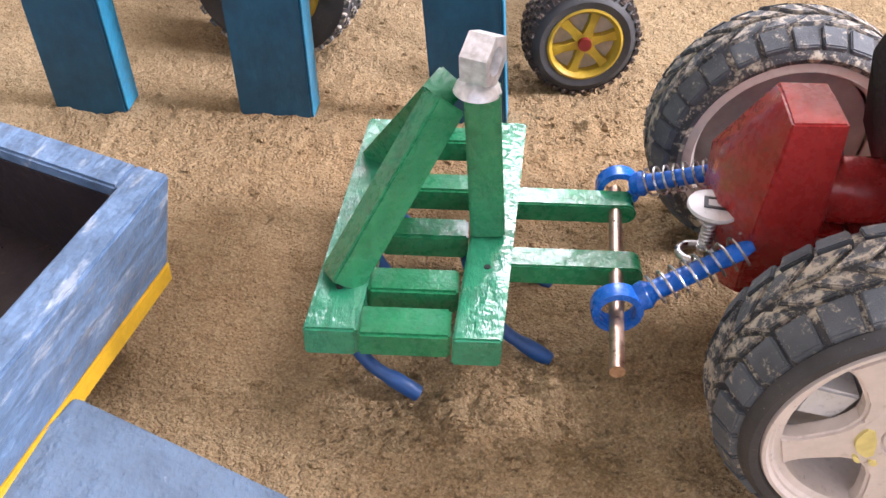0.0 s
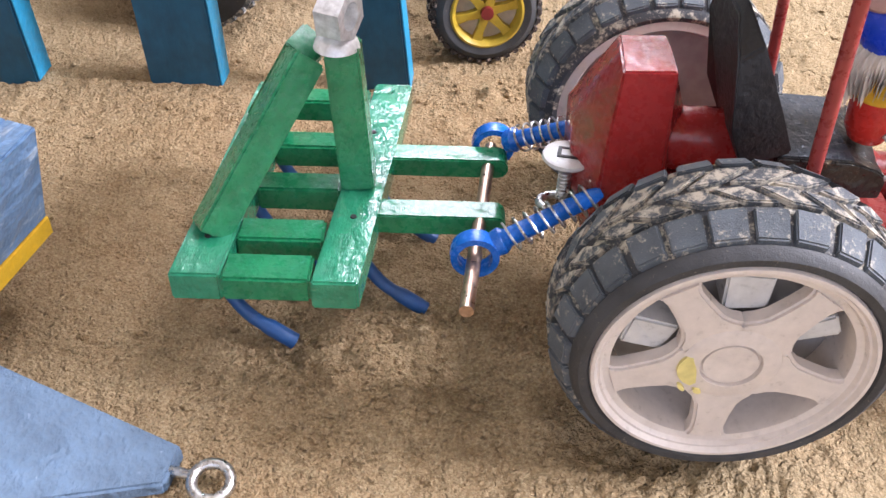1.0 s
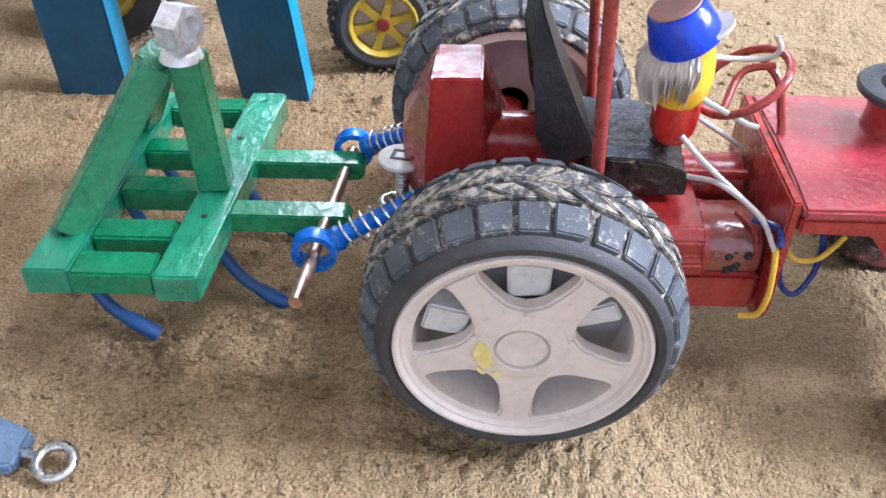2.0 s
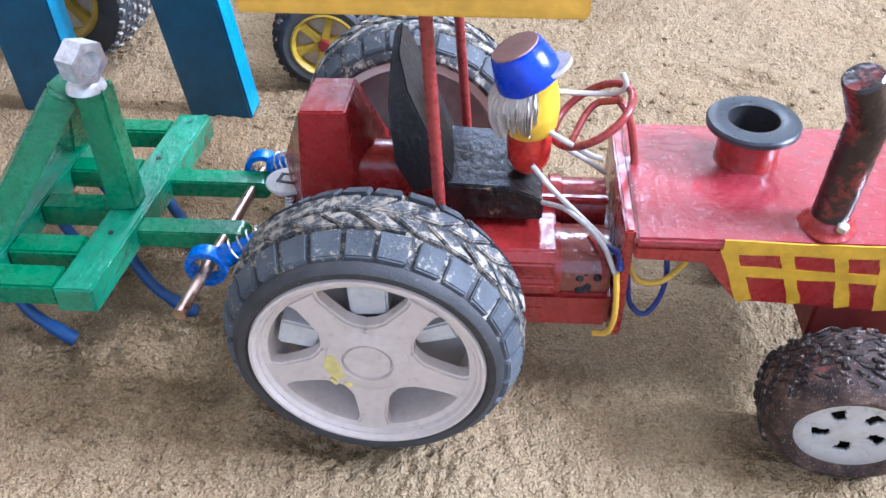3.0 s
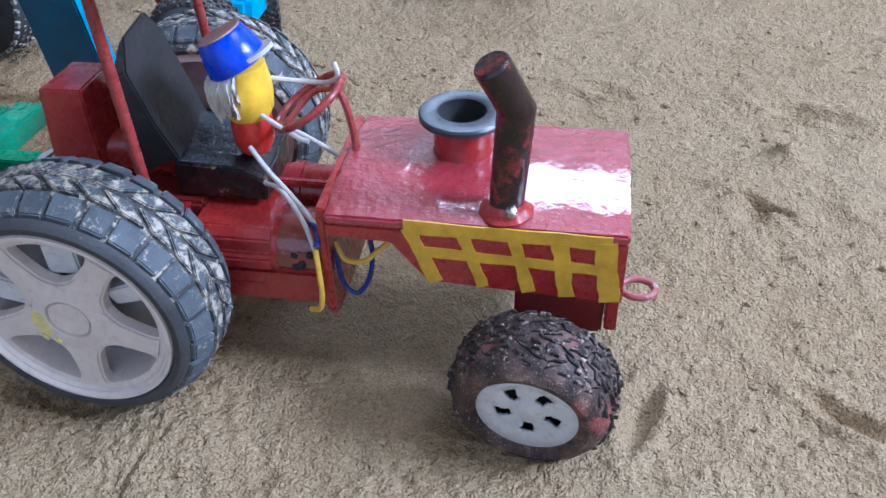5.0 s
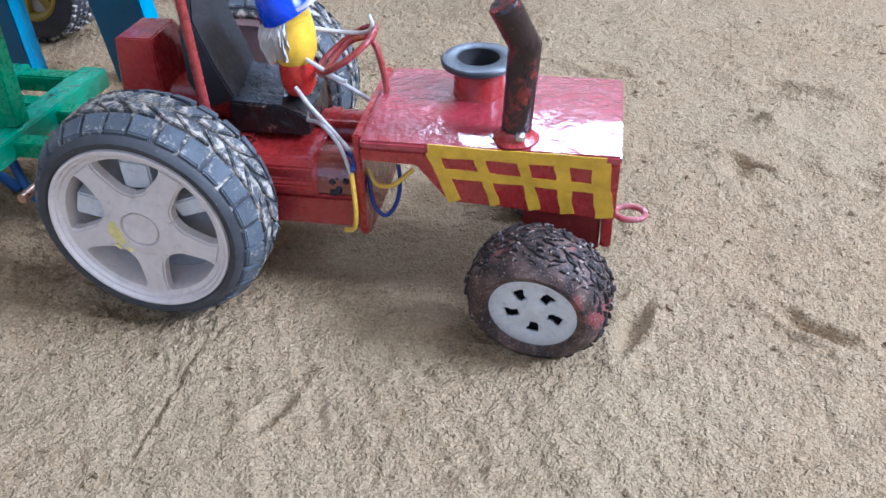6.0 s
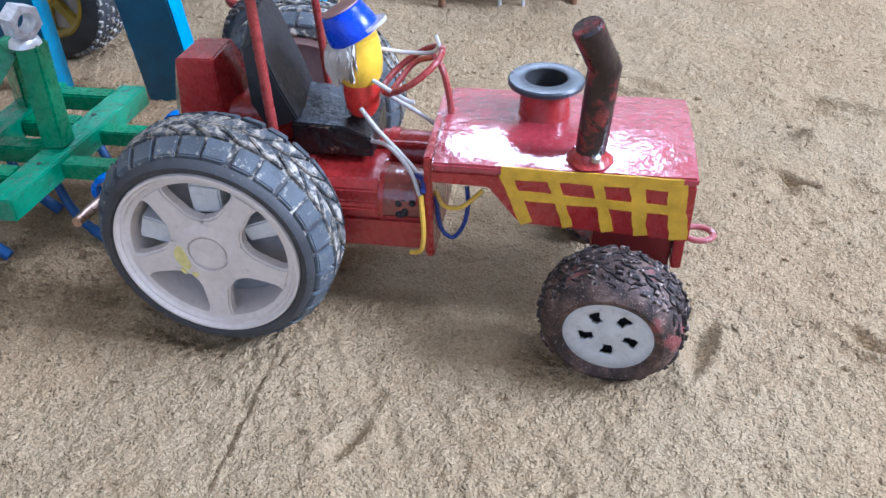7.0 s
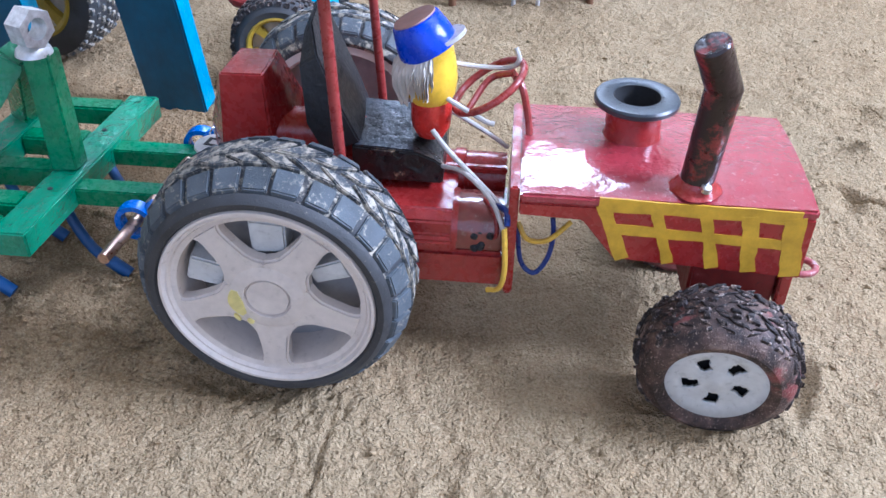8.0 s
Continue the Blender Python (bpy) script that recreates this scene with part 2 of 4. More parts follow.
M_TOW = paint("rubbed_pink_paint", (0.32, 0.09, 0.09), rough=0.3, relief=0.4, wear=(0.6, 0.5, 0.48), wear_at=0.55)
M_PALE = paint("cream_card", (0.58, 0.50, 0.40), rough=0.7, relief=0.3)
M_DARK = paint("dark_interior", (0.02, 0.02, 0.022), rough=0.7, relief=0.2)

# ---------------------------------------------------------------- builders


def thing(name, at, label, category, group="", turn=0.0):
    ob = new(name)
    ob.empty_display_size = 0.01
    ob.matrix_world = pose(*at, 0, 0, turn)
    return tagged(ob, label, category, group)


def part(name, bm, material, parent, label="", bevel=0.0, smooth=40, m=None):
    """Links a bmesh as one mesh object under a thing or a part."""
    bmesh.ops.recalc_face_normals(bm, faces=bm.faces)
    if bevel:
        es = [e for e in bm.edges if len(e.link_faces) == 2 and e.calc_face_angle() > radians(35)]
        bmesh.ops.bevel(bm, geom=es, offset=bevel, segments=2, affect="EDGES", clamp_overlap=True)
    if smooth:
        for f in bm.faces:
            f.smooth = True
        for e in bm.edges:
            if len(e.link_faces) == 2 and e.calc_face_angle() > radians(smooth):
                e.smooth = False
    me = bpy.data.meshes.new(name)
    bm.to_mesh(me)
    bm.free()
    for mat in material if isinstance(material, (list, tuple)) else [material]:
        me.materials.append(mat)
    ob = new(name, me)
    if parent:
        ob.parent = parent
    if m is not None:
        ob.matrix_basis = m
    if label:
        ob["label"] = label
    return ob


def box(x0, x1, y0, y1, z0, z1, bm=None, cuts=0, jitter=0.0):
    bm = bm or bmesh.new()
    made = bmesh.ops.create_cube(bm, size=1)["verts"]
    for v in made:
        v.co = Vector(((x0 + x1) / 2 + v.co.x * (x1 - x0), (y0 + y1) / 2 + v.co.y * (y1 - y0), (z0 + z1) / 2 + v.co.z * (z1 - z0)))
        if jitter:
            v.co += Vector([random.uniform(-jitter, jitter) for _ in range(3)])
    return bm


def loft(sections, bm=None):
    """A solid through closed rings of as many points each."""
    bm = bm or bmesh.new()
    rings = [[bm.verts.new(p) for p in s] for s in sections]
    for a, b in zip(rings, rings[1:]):
        for i in range(len(a)):
            bm.faces.new((a[i], a[(i + 1) % len(a)], b[(i + 1) % len(a)], b[i]))
    bm.faces.new(rings[0][::-1])
    bm.faces.new(rings[-1])
    return bm


def prism(outline, axis, a, b, bm=None):
    """An outline of 2D points drawn out along an axis from a to b; the two others keep their order."""
    def at(p, d):
        q = list(p)
        q.insert("xyz".index(axis), d)
        return q
    return loft([[at(p, a) for p in outline], [at(p, b) for p in outline]], bm)


def beam(p, q, w, h, bm=None, up=(0, 0, 1), ends=0.0):
    """A squared bar from p to q, w across and h high."""
    p, q = Vector(p), Vector(q)
    d = (q - p).normalized()
    side = d.cross(Vector(up)).normalized()
    top = side.cross(d)
    ring = [(-w / 2, -h / 2), (w / 2, -h / 2), (w / 2, h / 2), (-w / 2, h / 2)]
    return loft([[e + side * a + top * b for a, b in ring] for e in (p, q)], bm)


def tube(points, r, seg=10, bm=None, closed=False, taper=None):
    """A round wire through points."""
    bm = bm or bmesh.new()
    pts = [Vector(p) for p in points]
    n = len(pts)
    side, rings = None, []
    for i, p in enumerate(pts):
        a, b = (pts[i - 1], pts[(i + 1) % n]) if closed else (pts[max(i - 1, 0)], pts[min(i + 1, n - 1)])
        d = (b - a).normalized()
        if side is None:
            side = d.orthogonal().normalized()
        side = (side - d * side.dot(d)).normalized()
        up = d.cross(side)
        k = r * (taper[i] if taper else 1)
        rings.append([bm.verts.new(p + (side * math.cos(2 * math.pi * j / seg) + up * math.sin(2 * math.pi * j / seg)) * k) for j in range(seg)])
    pairs = list(zip(rings, rings[1:])) + ([(rings[-1], rings[0])] if closed else [])
    for a, b in pairs:
        off = 0
        if closed and a is rings[-1]:
            off = min(range(seg), key=lambda s: (a[0].co - b[s].co).length)
        for j in range(seg):
            bm.faces.new((a[j], a[(j + 1) % seg], b[(j + 1 + off) % seg], b[(j + off) % seg]))
    if not closed:
        bm.faces.new(rings[0][::-1])
        bm.faces.new(rings[-1])
    return bm


def smooth_path(points, steps=6):
    """Catmull-Rom through a few points."""
    p = [Vector(a) for a in points]
    p = [p[0] * 2 - p[1]] + p + [p[-1] * 2 - p[-2]]
    out = []
    for i in range(1, len(p) - 2):
        for k in range(steps):
            t = k / steps
            out.append(0.5 * (2 * p[i] + (p[i + 1] - p[i - 1]) * t + (2 * p[i - 1] - 5 * p[i] + 4 * p[i + 1] - p[i + 2]) * t * t
                              + (3 * p[i] - p[i - 1] - 3 * p[i + 1] + p[i + 2]) * t ** 3))
    return out + [p[-2]]


def lathe(profile, seg=64, bm=None, closed=True):
    """Turns (radius, y) points round the y axis."""
    bm = bm or bmesh.new()
    rings = []
    for r, y in profile:
        rings.append([bm.verts.new((r * math.cos(2 * math.pi * i / seg), y, r * math.sin(2 * math.pi * i / seg))) for i in range(seg)]
                     if r > 1e-6 else [bm.verts.new((0, y, 0))] * seg)
    for a, b in zip(rings, rings[1:] + ([rings[0]] if closed else [])):
        for i in range(seg):
            vs = []
            for v in (a[i], a[(i + 1) % seg], b[(i + 1) % seg], b[i]):
                if v not in vs:
                    vs.append(v)
            if len(vs) > 2:
                bm.faces.new(vs)
    return bm


def ring_of(centre, normal, r, n=28):
    c, d = Vector(centre), Vector(normal).normalized()
    s = d.orthogonal().normalized()
    u = d.cross(s)
    return [c + (s * math.cos(2 * math.pi * i / n) + u * math.sin(2 * math.pi * i / n)) * r for i in range(n)]


def spring(p, q, r, turns, wire):
    p, q = Vector(p), Vector(q)
    d = (q - p).normalized()
    s = d.orthogonal().normalized()
    u = d.cross(s)
    n = turns * 14
    return tube([p + (q - p) * i / n + (s * math.cos(i * 2 * math.pi / 14) + u * math.sin(i * 2 * math.pi / 14)) * r for i in range(n + 1)], wire, 6)


# ---------------------------------------------------------------- ground and added, unseen shed
def axis_steps(lo, hi, fine, far, outer):
    inner = np.arange(lo, hi + fine / 2, fine)
    grow = np.geomspace(fine * 1.4, outer, far)
    return np.concatenate([(lo - np.cumsum(grow))[::-1], inner, hi + np.cumsum(grow)])


PITS = [  # x, y, half length, half width, turn, depth
    (0.026, -0.060, 0.050, 0.0016, 86, 0.0022), (-0.02, 0.00, 0.030, 0.012, -20, 0.002), (-0.06, 0.03, 0.025, 0.010, 10, 0.003),
    (0.267, 0.032, 0.020, 0.006, 75, 0.0035), (0.366, 0.041, 0.022, 0.0060, -38, 0.0045), (0.0830, -0.0650, 0.013, 0.005, 60, 0.003),
    (0.345, 0.215, 0.012, 0.010, 10, 0.003), (0.350, 0.222, 0.016, 0.0028, -38, 0.004), (0.30, 0.24, 0.02, 0.006, 20, 0.002),
    (-0.09, 0.04, 0.025, 0.018, 0, 0.003), (-0.19, 0.05, 0.03, 0.015, 20, 0.002), (0.14, -0.02, 0.05, 0.012, 5, 0.002),
    (0.25, 0.37, 0.02, 0.008, -20, 0.004), (0.4, 0.35, 0.03, 0.008, -25, 0.004), (0.45, 0.2, 0.03, 0.008, -30, 0.004),
]
LUMPS = [(-0.002, 0.012, 0.075, 0.0024), (0.0, 0.19, 0.06, 0.002), (-0.113, 0.064, 0.007, 0.004), (-0.135, 0.05, 0.010, 0.004), (-0.15, 0.035, 0.009, 0.003), (-0.10, 0.05, 0.006, 0.003), (-0.075, 0.29, 0.006, 0.005),
         (0.37, 0.285, 0.012, 0.006), (-0.02, 0.30, 0.012, 0.004), (0.01, 0.33, 0.014, 0.004), (-0.04, 0.26, 0.010, 0.003), (0.2, -0.088, 0.005, 0.003),
         (0.352, 0.21, 0.008, 0.004), (0.36, 0.17, 0.006, 0.003), (-0.16, 0.055, 0.012, 0.003), (-0.12, 0.03, 0.008, 0.003)]


def sand_height(x, y):
    h = 0.0022 * noise.noise((x * 16, y * 16, 0)) + 0.0018 * noise.noise((x * 55, y * 55, 3)) + 0.0010 * noise.noise((x * 150, y * 150, 7))
    crumb = noise.noise((x * 260, y * 260, 9))
    h += 0.0024 * max(crumb, -0.12) + 0.0009 * noise.noise((x * 480, y * 480, 4))
    # raked streaks
    h += 0.0026 * noise.noise((x * 95 + y * 55, y * 8 - x * 4, 5)) * max(0.0, 1 - ((x - 0.14) / 0.17) ** 2) * max(0.0, 1 - ((y + 0.06) / 0.13) ** 2)
    h += 0.003 * noise.noise((x * 22 + y * 12, y * 40 - x * 20, 8)) * min(1.0, max(0.0, (x - 0.2) * 6)) + 0.002 * noise.noise((x * 30, y * 45, 6)) * min(1.0, max(0.0, (y - 0.2) * 6))
    for px, py, a, b, turn, depth in PITS:
        dx, dy = x - px, y - py
        if dx * dx + dy * dy < 9 * a * a:
            c, s = math.cos(radians(turn)), math.sin(radians(turn))
            u, v = (dx * c + dy * s) / a, (-dx * s + dy * c) / b
            q = u * u + v * v
            depth *= 1.7
            h -= depth * math.exp(-q) - 0.4 * depth * math.exp(-((math.sqrt(q) - 1.7) ** 2) * 3)
    for px, py, r, up in LUMPS:
        q = ((x - px) ** 2 + (y - py) ** 2) / (r * r)
        if q < 6:
            h += 1.5 * up * math.exp(-q * 1.5) * (1 + 0.9 * noise.noise((x * 220, y * 220, 1)))
    return h


xs = axis_steps(-0.50, 0.58, 0.0019, 32, 0.5)
ys = axis_steps(-0.15, 0.60, 0.0019, 32, 0.5)
verts = [(x, y, sand_height(x, y)) for y in ys for x in xs]
nx = len(xs)
faces = [(j * nx + i, j * nx + i + 1, (j + 1) * nx + i + 1, (j + 1) * nx + i) for j in range(len(ys) - 1) for i in range(nx - 1)]
me = bpy.data.meshes.new("ground")
me.from_pydata([tuple(map(float, v)) for v in verts], [], faces)
me.materials.append(M_SAND)
me.polygons.foreach_set("use_smooth", [True] * len(me.polygons))
tagged(new("ground", me), "loose trampled brown sand floor with pits and clods", "sand floor", kind="structure")


# loose crumbs lying on the sand
def crumbs(count):
    ico = bmesh.new()
    bmesh.ops.create_icosphere(ico, subdivisions=1, radius=1)
    ico.verts.ensure_lookup_table()
    base = [v.co.copy() for v in ico.verts]
    tris = [[v.index for v in f.verts] for f in ico.faces]
    ico.free()
    rnd = random.Random(11)
    vs, fs = [], []
    for k in range(count):
        if k % 3 == 0:
            x, y = rnd.gauss(-0.13, 0.05), rnd.gauss(0.04, 0.03)
        elif k % 3 == 1:
            x, y = rnd.gauss(0.0, 0.12), rnd.gauss(0.30, 0.06)
        else:
            x, y = rnd.uniform(-0.40, 0.50), rnd.uniform(-0.14, 0.50)
        r = 0.0006 + 0.0022 * rnd.random() ** 3
        z = sand_height(x, y) + r * 0.25
        n = len(vs)
        turn = Euler((rnd.uniform(0, 6), rnd.uniform(0, 6), rnd.uniform(0, 6))).to_matrix()
        for v in base:
            q = turn @ (v * r * rnd.uniform(0.65, 1.3))
            vs.append((x + q.x * 1.2, y + q.y, z + q.z * 0.7))
        fs += [[n + i for i in f] for f in tris]
    cm = bpy.data.meshes.new("sand_crumbs")
    cm.from_pydata(vs, [], fs)
    cm.materials.append(M_SAND)
    return tagged(new("sand_crumbs", cm), "loose crumbs of brown sand", "sand", kind="stuff")


crumbs(2600)


def wall(name, x0, x1, y0, y1, z0, z1, bm=None):
    return tagged(part(name, bm or box(x0, x1, y0, y1, z0, z1), M_PLASTER, None), "plain unseen plastered wall added to close the room", "wall", kind="structure")


def wall_with_hole(name, along, across, lo, hi, h0, h1, z0, z1, top=3.0):
    bm = bmesh.new()
    for a0, a1, c0, c1 in ((lo, h0, -0.1, top), (h1, hi, -0.1, top), (h0, h1, z1, top), (h0, h1, -0.1, z0)):
        if c1 - c0 > 0.01:
            if along == "x":
                box(a0, a1, across, across + 0.15, c0, c1, bm)
            else:
                box(across, across + 0.15, a0, a1, c0, c1, bm)
    return wall(name, 0, 0, 0, 0, 0, 0, bm)


# unseen walls added all round; their holes pass the light of the lamps
wall_with_hole("wall_north", "x", 3.0, -3.0, 3.0, -0.35, 0.60, 1.95, 2.73)
wall_with_hole("wall_east", "y", 3.0, -3.0, 3.0, -0.65, 0.55, 1.45, 2.65)
wall_with_hole("wall_south", "x", -2.65, -3.0, 3.0, -2.1, 2.5, 0.2, 2.5)
wall("wall_west", -3.15, -3.0, -3.0, 3.0, -0.1, 3.0)
# unseen ceiling, with a gap added to let the overhead fill lamp through
roof = bmesh.new()
for x0, x1, y0, y1 in ((-3.15, 0.65, -2.65, 3.15), (1.85, 3.15, -2.65, 3.15), (0.65, 1.85, -2.65, -0.15), (0.65, 1.85, 1.05, 3.15)):
    box(x0, x1, y0, y1, 3.0, 3.12, roof)
tagged(part("ceiling", roof, M_PLASTER, None), "plain unseen ceiling with a hole added for the overhead fill", "ceiling", kind="structure")

# ---------------------------------------------------------------- wheels


def tractor_wheel(parent, at, flip=False, spoke=M_RIM):
    """Big rear wheel: treaded tyre, five-spoke rim; its outer face looks to -y."""
    m = pose(*at) @ pose(0, 0, 0, 0, 0, 180 if flip else 0)
    R, W = 0.0660, 0.047
    w = part("wheel", lathe([(0.0508, 0.001), (0.0540, 0.0), (0.0568, 0.0010), (0.0592, 0.0040), (0.0620, 0.009), (0.0638, 0.015), (0.0641, W / 2), (0.0638, W - 0.015), (0.0620, W - 0.009),
                             (0.0592, W - 0.004), (0.0568, W - 0.0010), (0.0540, W), (0.0515, W - 0.001), (0.050, W - 0.006), (0.050, 0.006)], 96), M_GROOVE, parent, "sand-packed black rubber tyre wall", m=m)
    part("sidewall", lathe([(0.0506, -0.0006), (0.0520, -0.0024), (0.0548, -0.0026), (0.0570, -0.0010), (0.0580, 0.0014), (0.0550, 0.0030), (0.0506, 0.0030)], 96), M_SIDEWALL, w, "smooth black tyre sidewall")
    n = 28

    def lug(da, y0, y1, r0, r1, skew=0.0, drop=0.0):
        ring = []
        for r in (r0, r1):
            k = 0.96 if r == r1 else 1.0
            row = []
            for aa, y in ((-da * k, y0), (da * k, y0), (da * k, y1), (-da * k, y1)):
                g = aa + skew * (y - y0) / (y1 - y0)
                rr = r - (drop if y == y0 else 0)
                row.append((rr * math.cos(g), y, rr * math.sin(g)))
            ring.append(row)
        return loft(ring)

    wob = random.Random(21)
    step = math.pi / n
    for shift, bm, rubber in ((0.0, lug(step * 0.86, 0.0020, 0.0122, 0.0600, R - 0.0004, 0.0, 0.0052), M_BLOCK),
                              (step, lug(step * 0.86, W - 0.0020, W - 0.0122, 0.0600, R - 0.0004, 0.0, 0.0052), M_BLOCK),
                              (0.03, lug(step * 0.80, 0.0140, 0.0222, 0.0622, R, 0.17), M_RUBBER),
                              (0.14, lug(step * 0.80, W - 0.0140, W - 0.0222, 0.0622, R, 0.17), M_RUBBER)):
        first = part("tread_block", bm, rubber, w, bevel=0.0006)
        for i in range(n):
            block = first if i == 0 else new("tread_block", first.data)
            block.parent = w
            block.matrix_basis = Matrix.Rotation(-(2 * math.pi * i / n + shift + wob.uniform(-0.012, 0.012)), 4, "Y") @ Matrix.Diagonal((1 + wob.uniform(-0.006, 0.004), 1, wob.uniform(0.94, 1.05), 1))
    rim = part("rim", lathe([(0.0511, -0.0005), (0.0503, -0.0024), (0.0490, -0.0024), (0.0478, -0.0004), (0.0468, -0.0004), (0.0458, 0.0014), (0.0432, 0.0022), (0.0424, 0.006), (0.0424, 0.028), (0.0511, 0.028)], 80), spoke, w,
               "off-white plastic five-spoke rim")
    for k in range(5):
        a = radians(-90 + 72 * k)
        half = [(0.010, 0.0130), (0.0175, 0.0122), (0.0205, 0.0096), (0.0240, 0.0079), (0.031, 0.0069), (0.038, 0.0064), (0.0410, 0.0070), (0.0440, 0.0092)]
        out = [(u, v) for u, v in half] + [(u, -v) for u, v in reversed(half)]
        pts = [(u * math.cos(a) - v * math.sin(a), u * math.sin(a) + v * math.cos(a)) for u, v in out]
        part("spoke", prism(pts, "y", 0.0012, 0.0085), spoke, rim, bevel=0.0012)
    part("hub", lathe([(0, 0.0008), (0.0098, 0.0008), (0.0102, 0.0022), (0.0109, 0.0022), (0.0113, 0.0002), (0.0165, 0.0006), (0.0188, 0.0016), (0.0195, 0.008), (0, 0.009)], 40, closed=False), spoke, rim, "round hub cap with rubbed yellow paint")
    for a0, a1, r0, r1 in ((168, 222, 0.0122, 0.0192), (232, 243, 0.0160, 0.0186), (214, 226, 0.0195, 0.0212)):
        arc = [radians(a0 + (a1 - a0) * i / 10) for i in range(11)]
        swell = [math.sin(math.pi * (0.12 + 0.76 * i / 10)) for i in range(11)]
        outer = [((r1 - (r1 - r0) * (1 - q) * 0.5) * math.cos(a), (r1 - (r1 - r0) * (1 - q) * 0.5) * math.sin(a)) for a, q in zip(arc, swell)]
        inner = [((r0 + (r1 - r0) * (1 - q) * 0.5) * math.cos(a), (r0 + (r1 - r0) * (1 - q) * 0.5) * math.sin(a)) for a, q in zip(arc, swell)]
        part("paint_smear", prism(outer + inner[::-1], "y", 0.0020, -0.0002), M_SMEAR, rim, "rubbed yellow paint smear")
    for k, (deg, r) in enumerate(((88, 0.030), (165, 0.031), (20, 0.031))):
        bm = box(r - 0.009, r + 0.008, 0.008, 0.021, -0.008 + 0.002 * k, 0.008, jitter=0.0015)
        bmesh.ops.rotate(bm, verts=bm.verts, matrix=Matrix.Rotation(-radians(deg), 3, "Y"))
        part("motor_lug", bm, M_WHITE, rim, "white plastic lug behind the spokes", bevel=0.001)
    part("inner_disc", lathe([(0, 0.022), (0.012, 0.018), (0.030, 0.021), (0.0438, 0.024), (0.0438, 0.028), (0, 0.028)], 48, closed=False), M_RIM_SHADED, rim, "inner wheel disc greyed for the shade behind the spokes")
    part("rim_barrel", lathe([(0.0512, W - 0.0015), (0.0470, W - 0.0010), (0.0445, W - 0.0060), (0.0442, 0.0285), (0.0465, 0.0285), (0.0512, W - 0.0060)], 64), spoke, rim)
    part("axle_boss", lathe([(0, 0.009), (0.009, 0.009), (0.010, 0.028), (0, 0.028)], 20, closed=False), M_RIM_SHADED, rim)
    return w


def knobby_wheel(parent, m, R=0.0395, W=0.039, rim_colour=M_WHITE, rubber=M_KNOB, rim_r=0.0228, holes=5):
    """Small wheel with knobbly tyre; its outer face looks to -y, its middle is the origin."""
    h = W / 2
    w = part("wheel", lathe([(rim_r, -h + 0.001), (rim_r + 0.002, -h - 0.0018), (rim_r + 0.0055, -h - 0.0030), (R - 0.0075, -h - 0.0012), (R - 0.0040, -h + 0.003), (R - 0.0022, -h + 0.009), (R - 0.0016, 0), (R - 0.0022, h - 0.009), (R - 0.0040, h - 0.004),
                             (R - 0.008, h), (rim_r, h)], 64), M_KNOB_BASE if rubber is M_KNOB else rubber, parent, "rounded rubber tyre wall", m=m)
    bm = bmesh.new()
    rnd = random.Random(4)
    for row in range(10):
        y = -h + 0.0035 + (W - 0.007) * row / 9
        rr = R - 0.0022 - 0.0040 * max(0, abs(y) / h - 0.45) / 0.55
        for i in range(34):
            if rnd.random() < 0.12:
                continue
            g = 2 * math.pi * (i + 0.5 * (row % 2)) / 34 + rnd.uniform(-0.05, 0.05)
            da, dy, up, sk = rnd.uniform(0.035, 0.085), rnd.uniform(0.0009, 0.0019), rnd.uniform(0.0006, 0.0024), rnd.uniform(-0.05, 0.05)
            rows = []
            for r, k in ((rr - 0.001, 1.0), (rr + up * 0.75, 0.85), (rr + up, 0.45)):
                rows.append([(r * math.cos(g + s * da * k + q * sk), y + q * dy * k + s * sk * 0.015, r * math.sin(g + s * da * k + q * sk)) for s, q in ((-1, -1), (1, -1), (1, 1), (-1, 1))])
            loft(rows, bm)
    part("tread", bm, rubber, w, "knobbly tread caked with dry mud", smooth=0)
    bm = bmesh.new()
    seg, rads = 100, [0.0, 0.004, 0.0070, 0.0085, 0.0100, 0.0115, 0.0130, 0.0145, 0.0160, 0.0185, rim_r + 0.0003]
    grid = [[bm.verts.new((r * math.cos(2 * math.pi * i / seg), -h + (0.0025 if r < rim_r - 0.002 else 0.0002) - (0.001 if r < 0.005 else 0), r * math.sin(2 * math.pi * i / seg))) for i in range(seg)] for r in rads[1:]]
    mid = bm.verts.new((0, -h + 0.0012, 0))
    for i in range(seg):
        bm.faces.new((mid, grid[0][i], grid[0][(i + 1) % seg]))
        for k in range(len(grid) - 1):
            r = (rads[k + 1] + rads[k + 2]) / 2
            a = ((i + 0.5) / seg * holes - 0.25) % 1
            if 0.0085 < r < 0.0160 and abs(a - 0.5) < 0.20 + 0.08 * math.sin(9 * a + 700 * r) * 0.5:
                continue
            bm.faces.new((grid[k][i], grid[k][(i + 1) % seg], grid[k + 1][(i + 1) % seg], grid[k + 1][i]))
    rim = part("rim", bm, rim_colour, w, "flat wheel disc with ragged windows")
    sol = rim.modifiers.new("thick", "SOLIDIFY")
    sol.thickness, sol.offset = 0.0016, -1
    part("inner_disc", lathe([(0, -h + 0.010), (rim_r, -h + 0.008), (rim_r, h - 0.001), (0, h - 0.001)], 32, closed=False), M_DARK, w)
    return w


# ---------------------------------------------------------------- the tractor
tractor = thing("toy_tractor", (0, 0, 0), "hand-built red wooden toy tractor with treaded wheels on sand", "toy tractor")
tractor_wheel(tractor, (0.0002, -0.0101, 0.0690, 2, 0, -2.4))
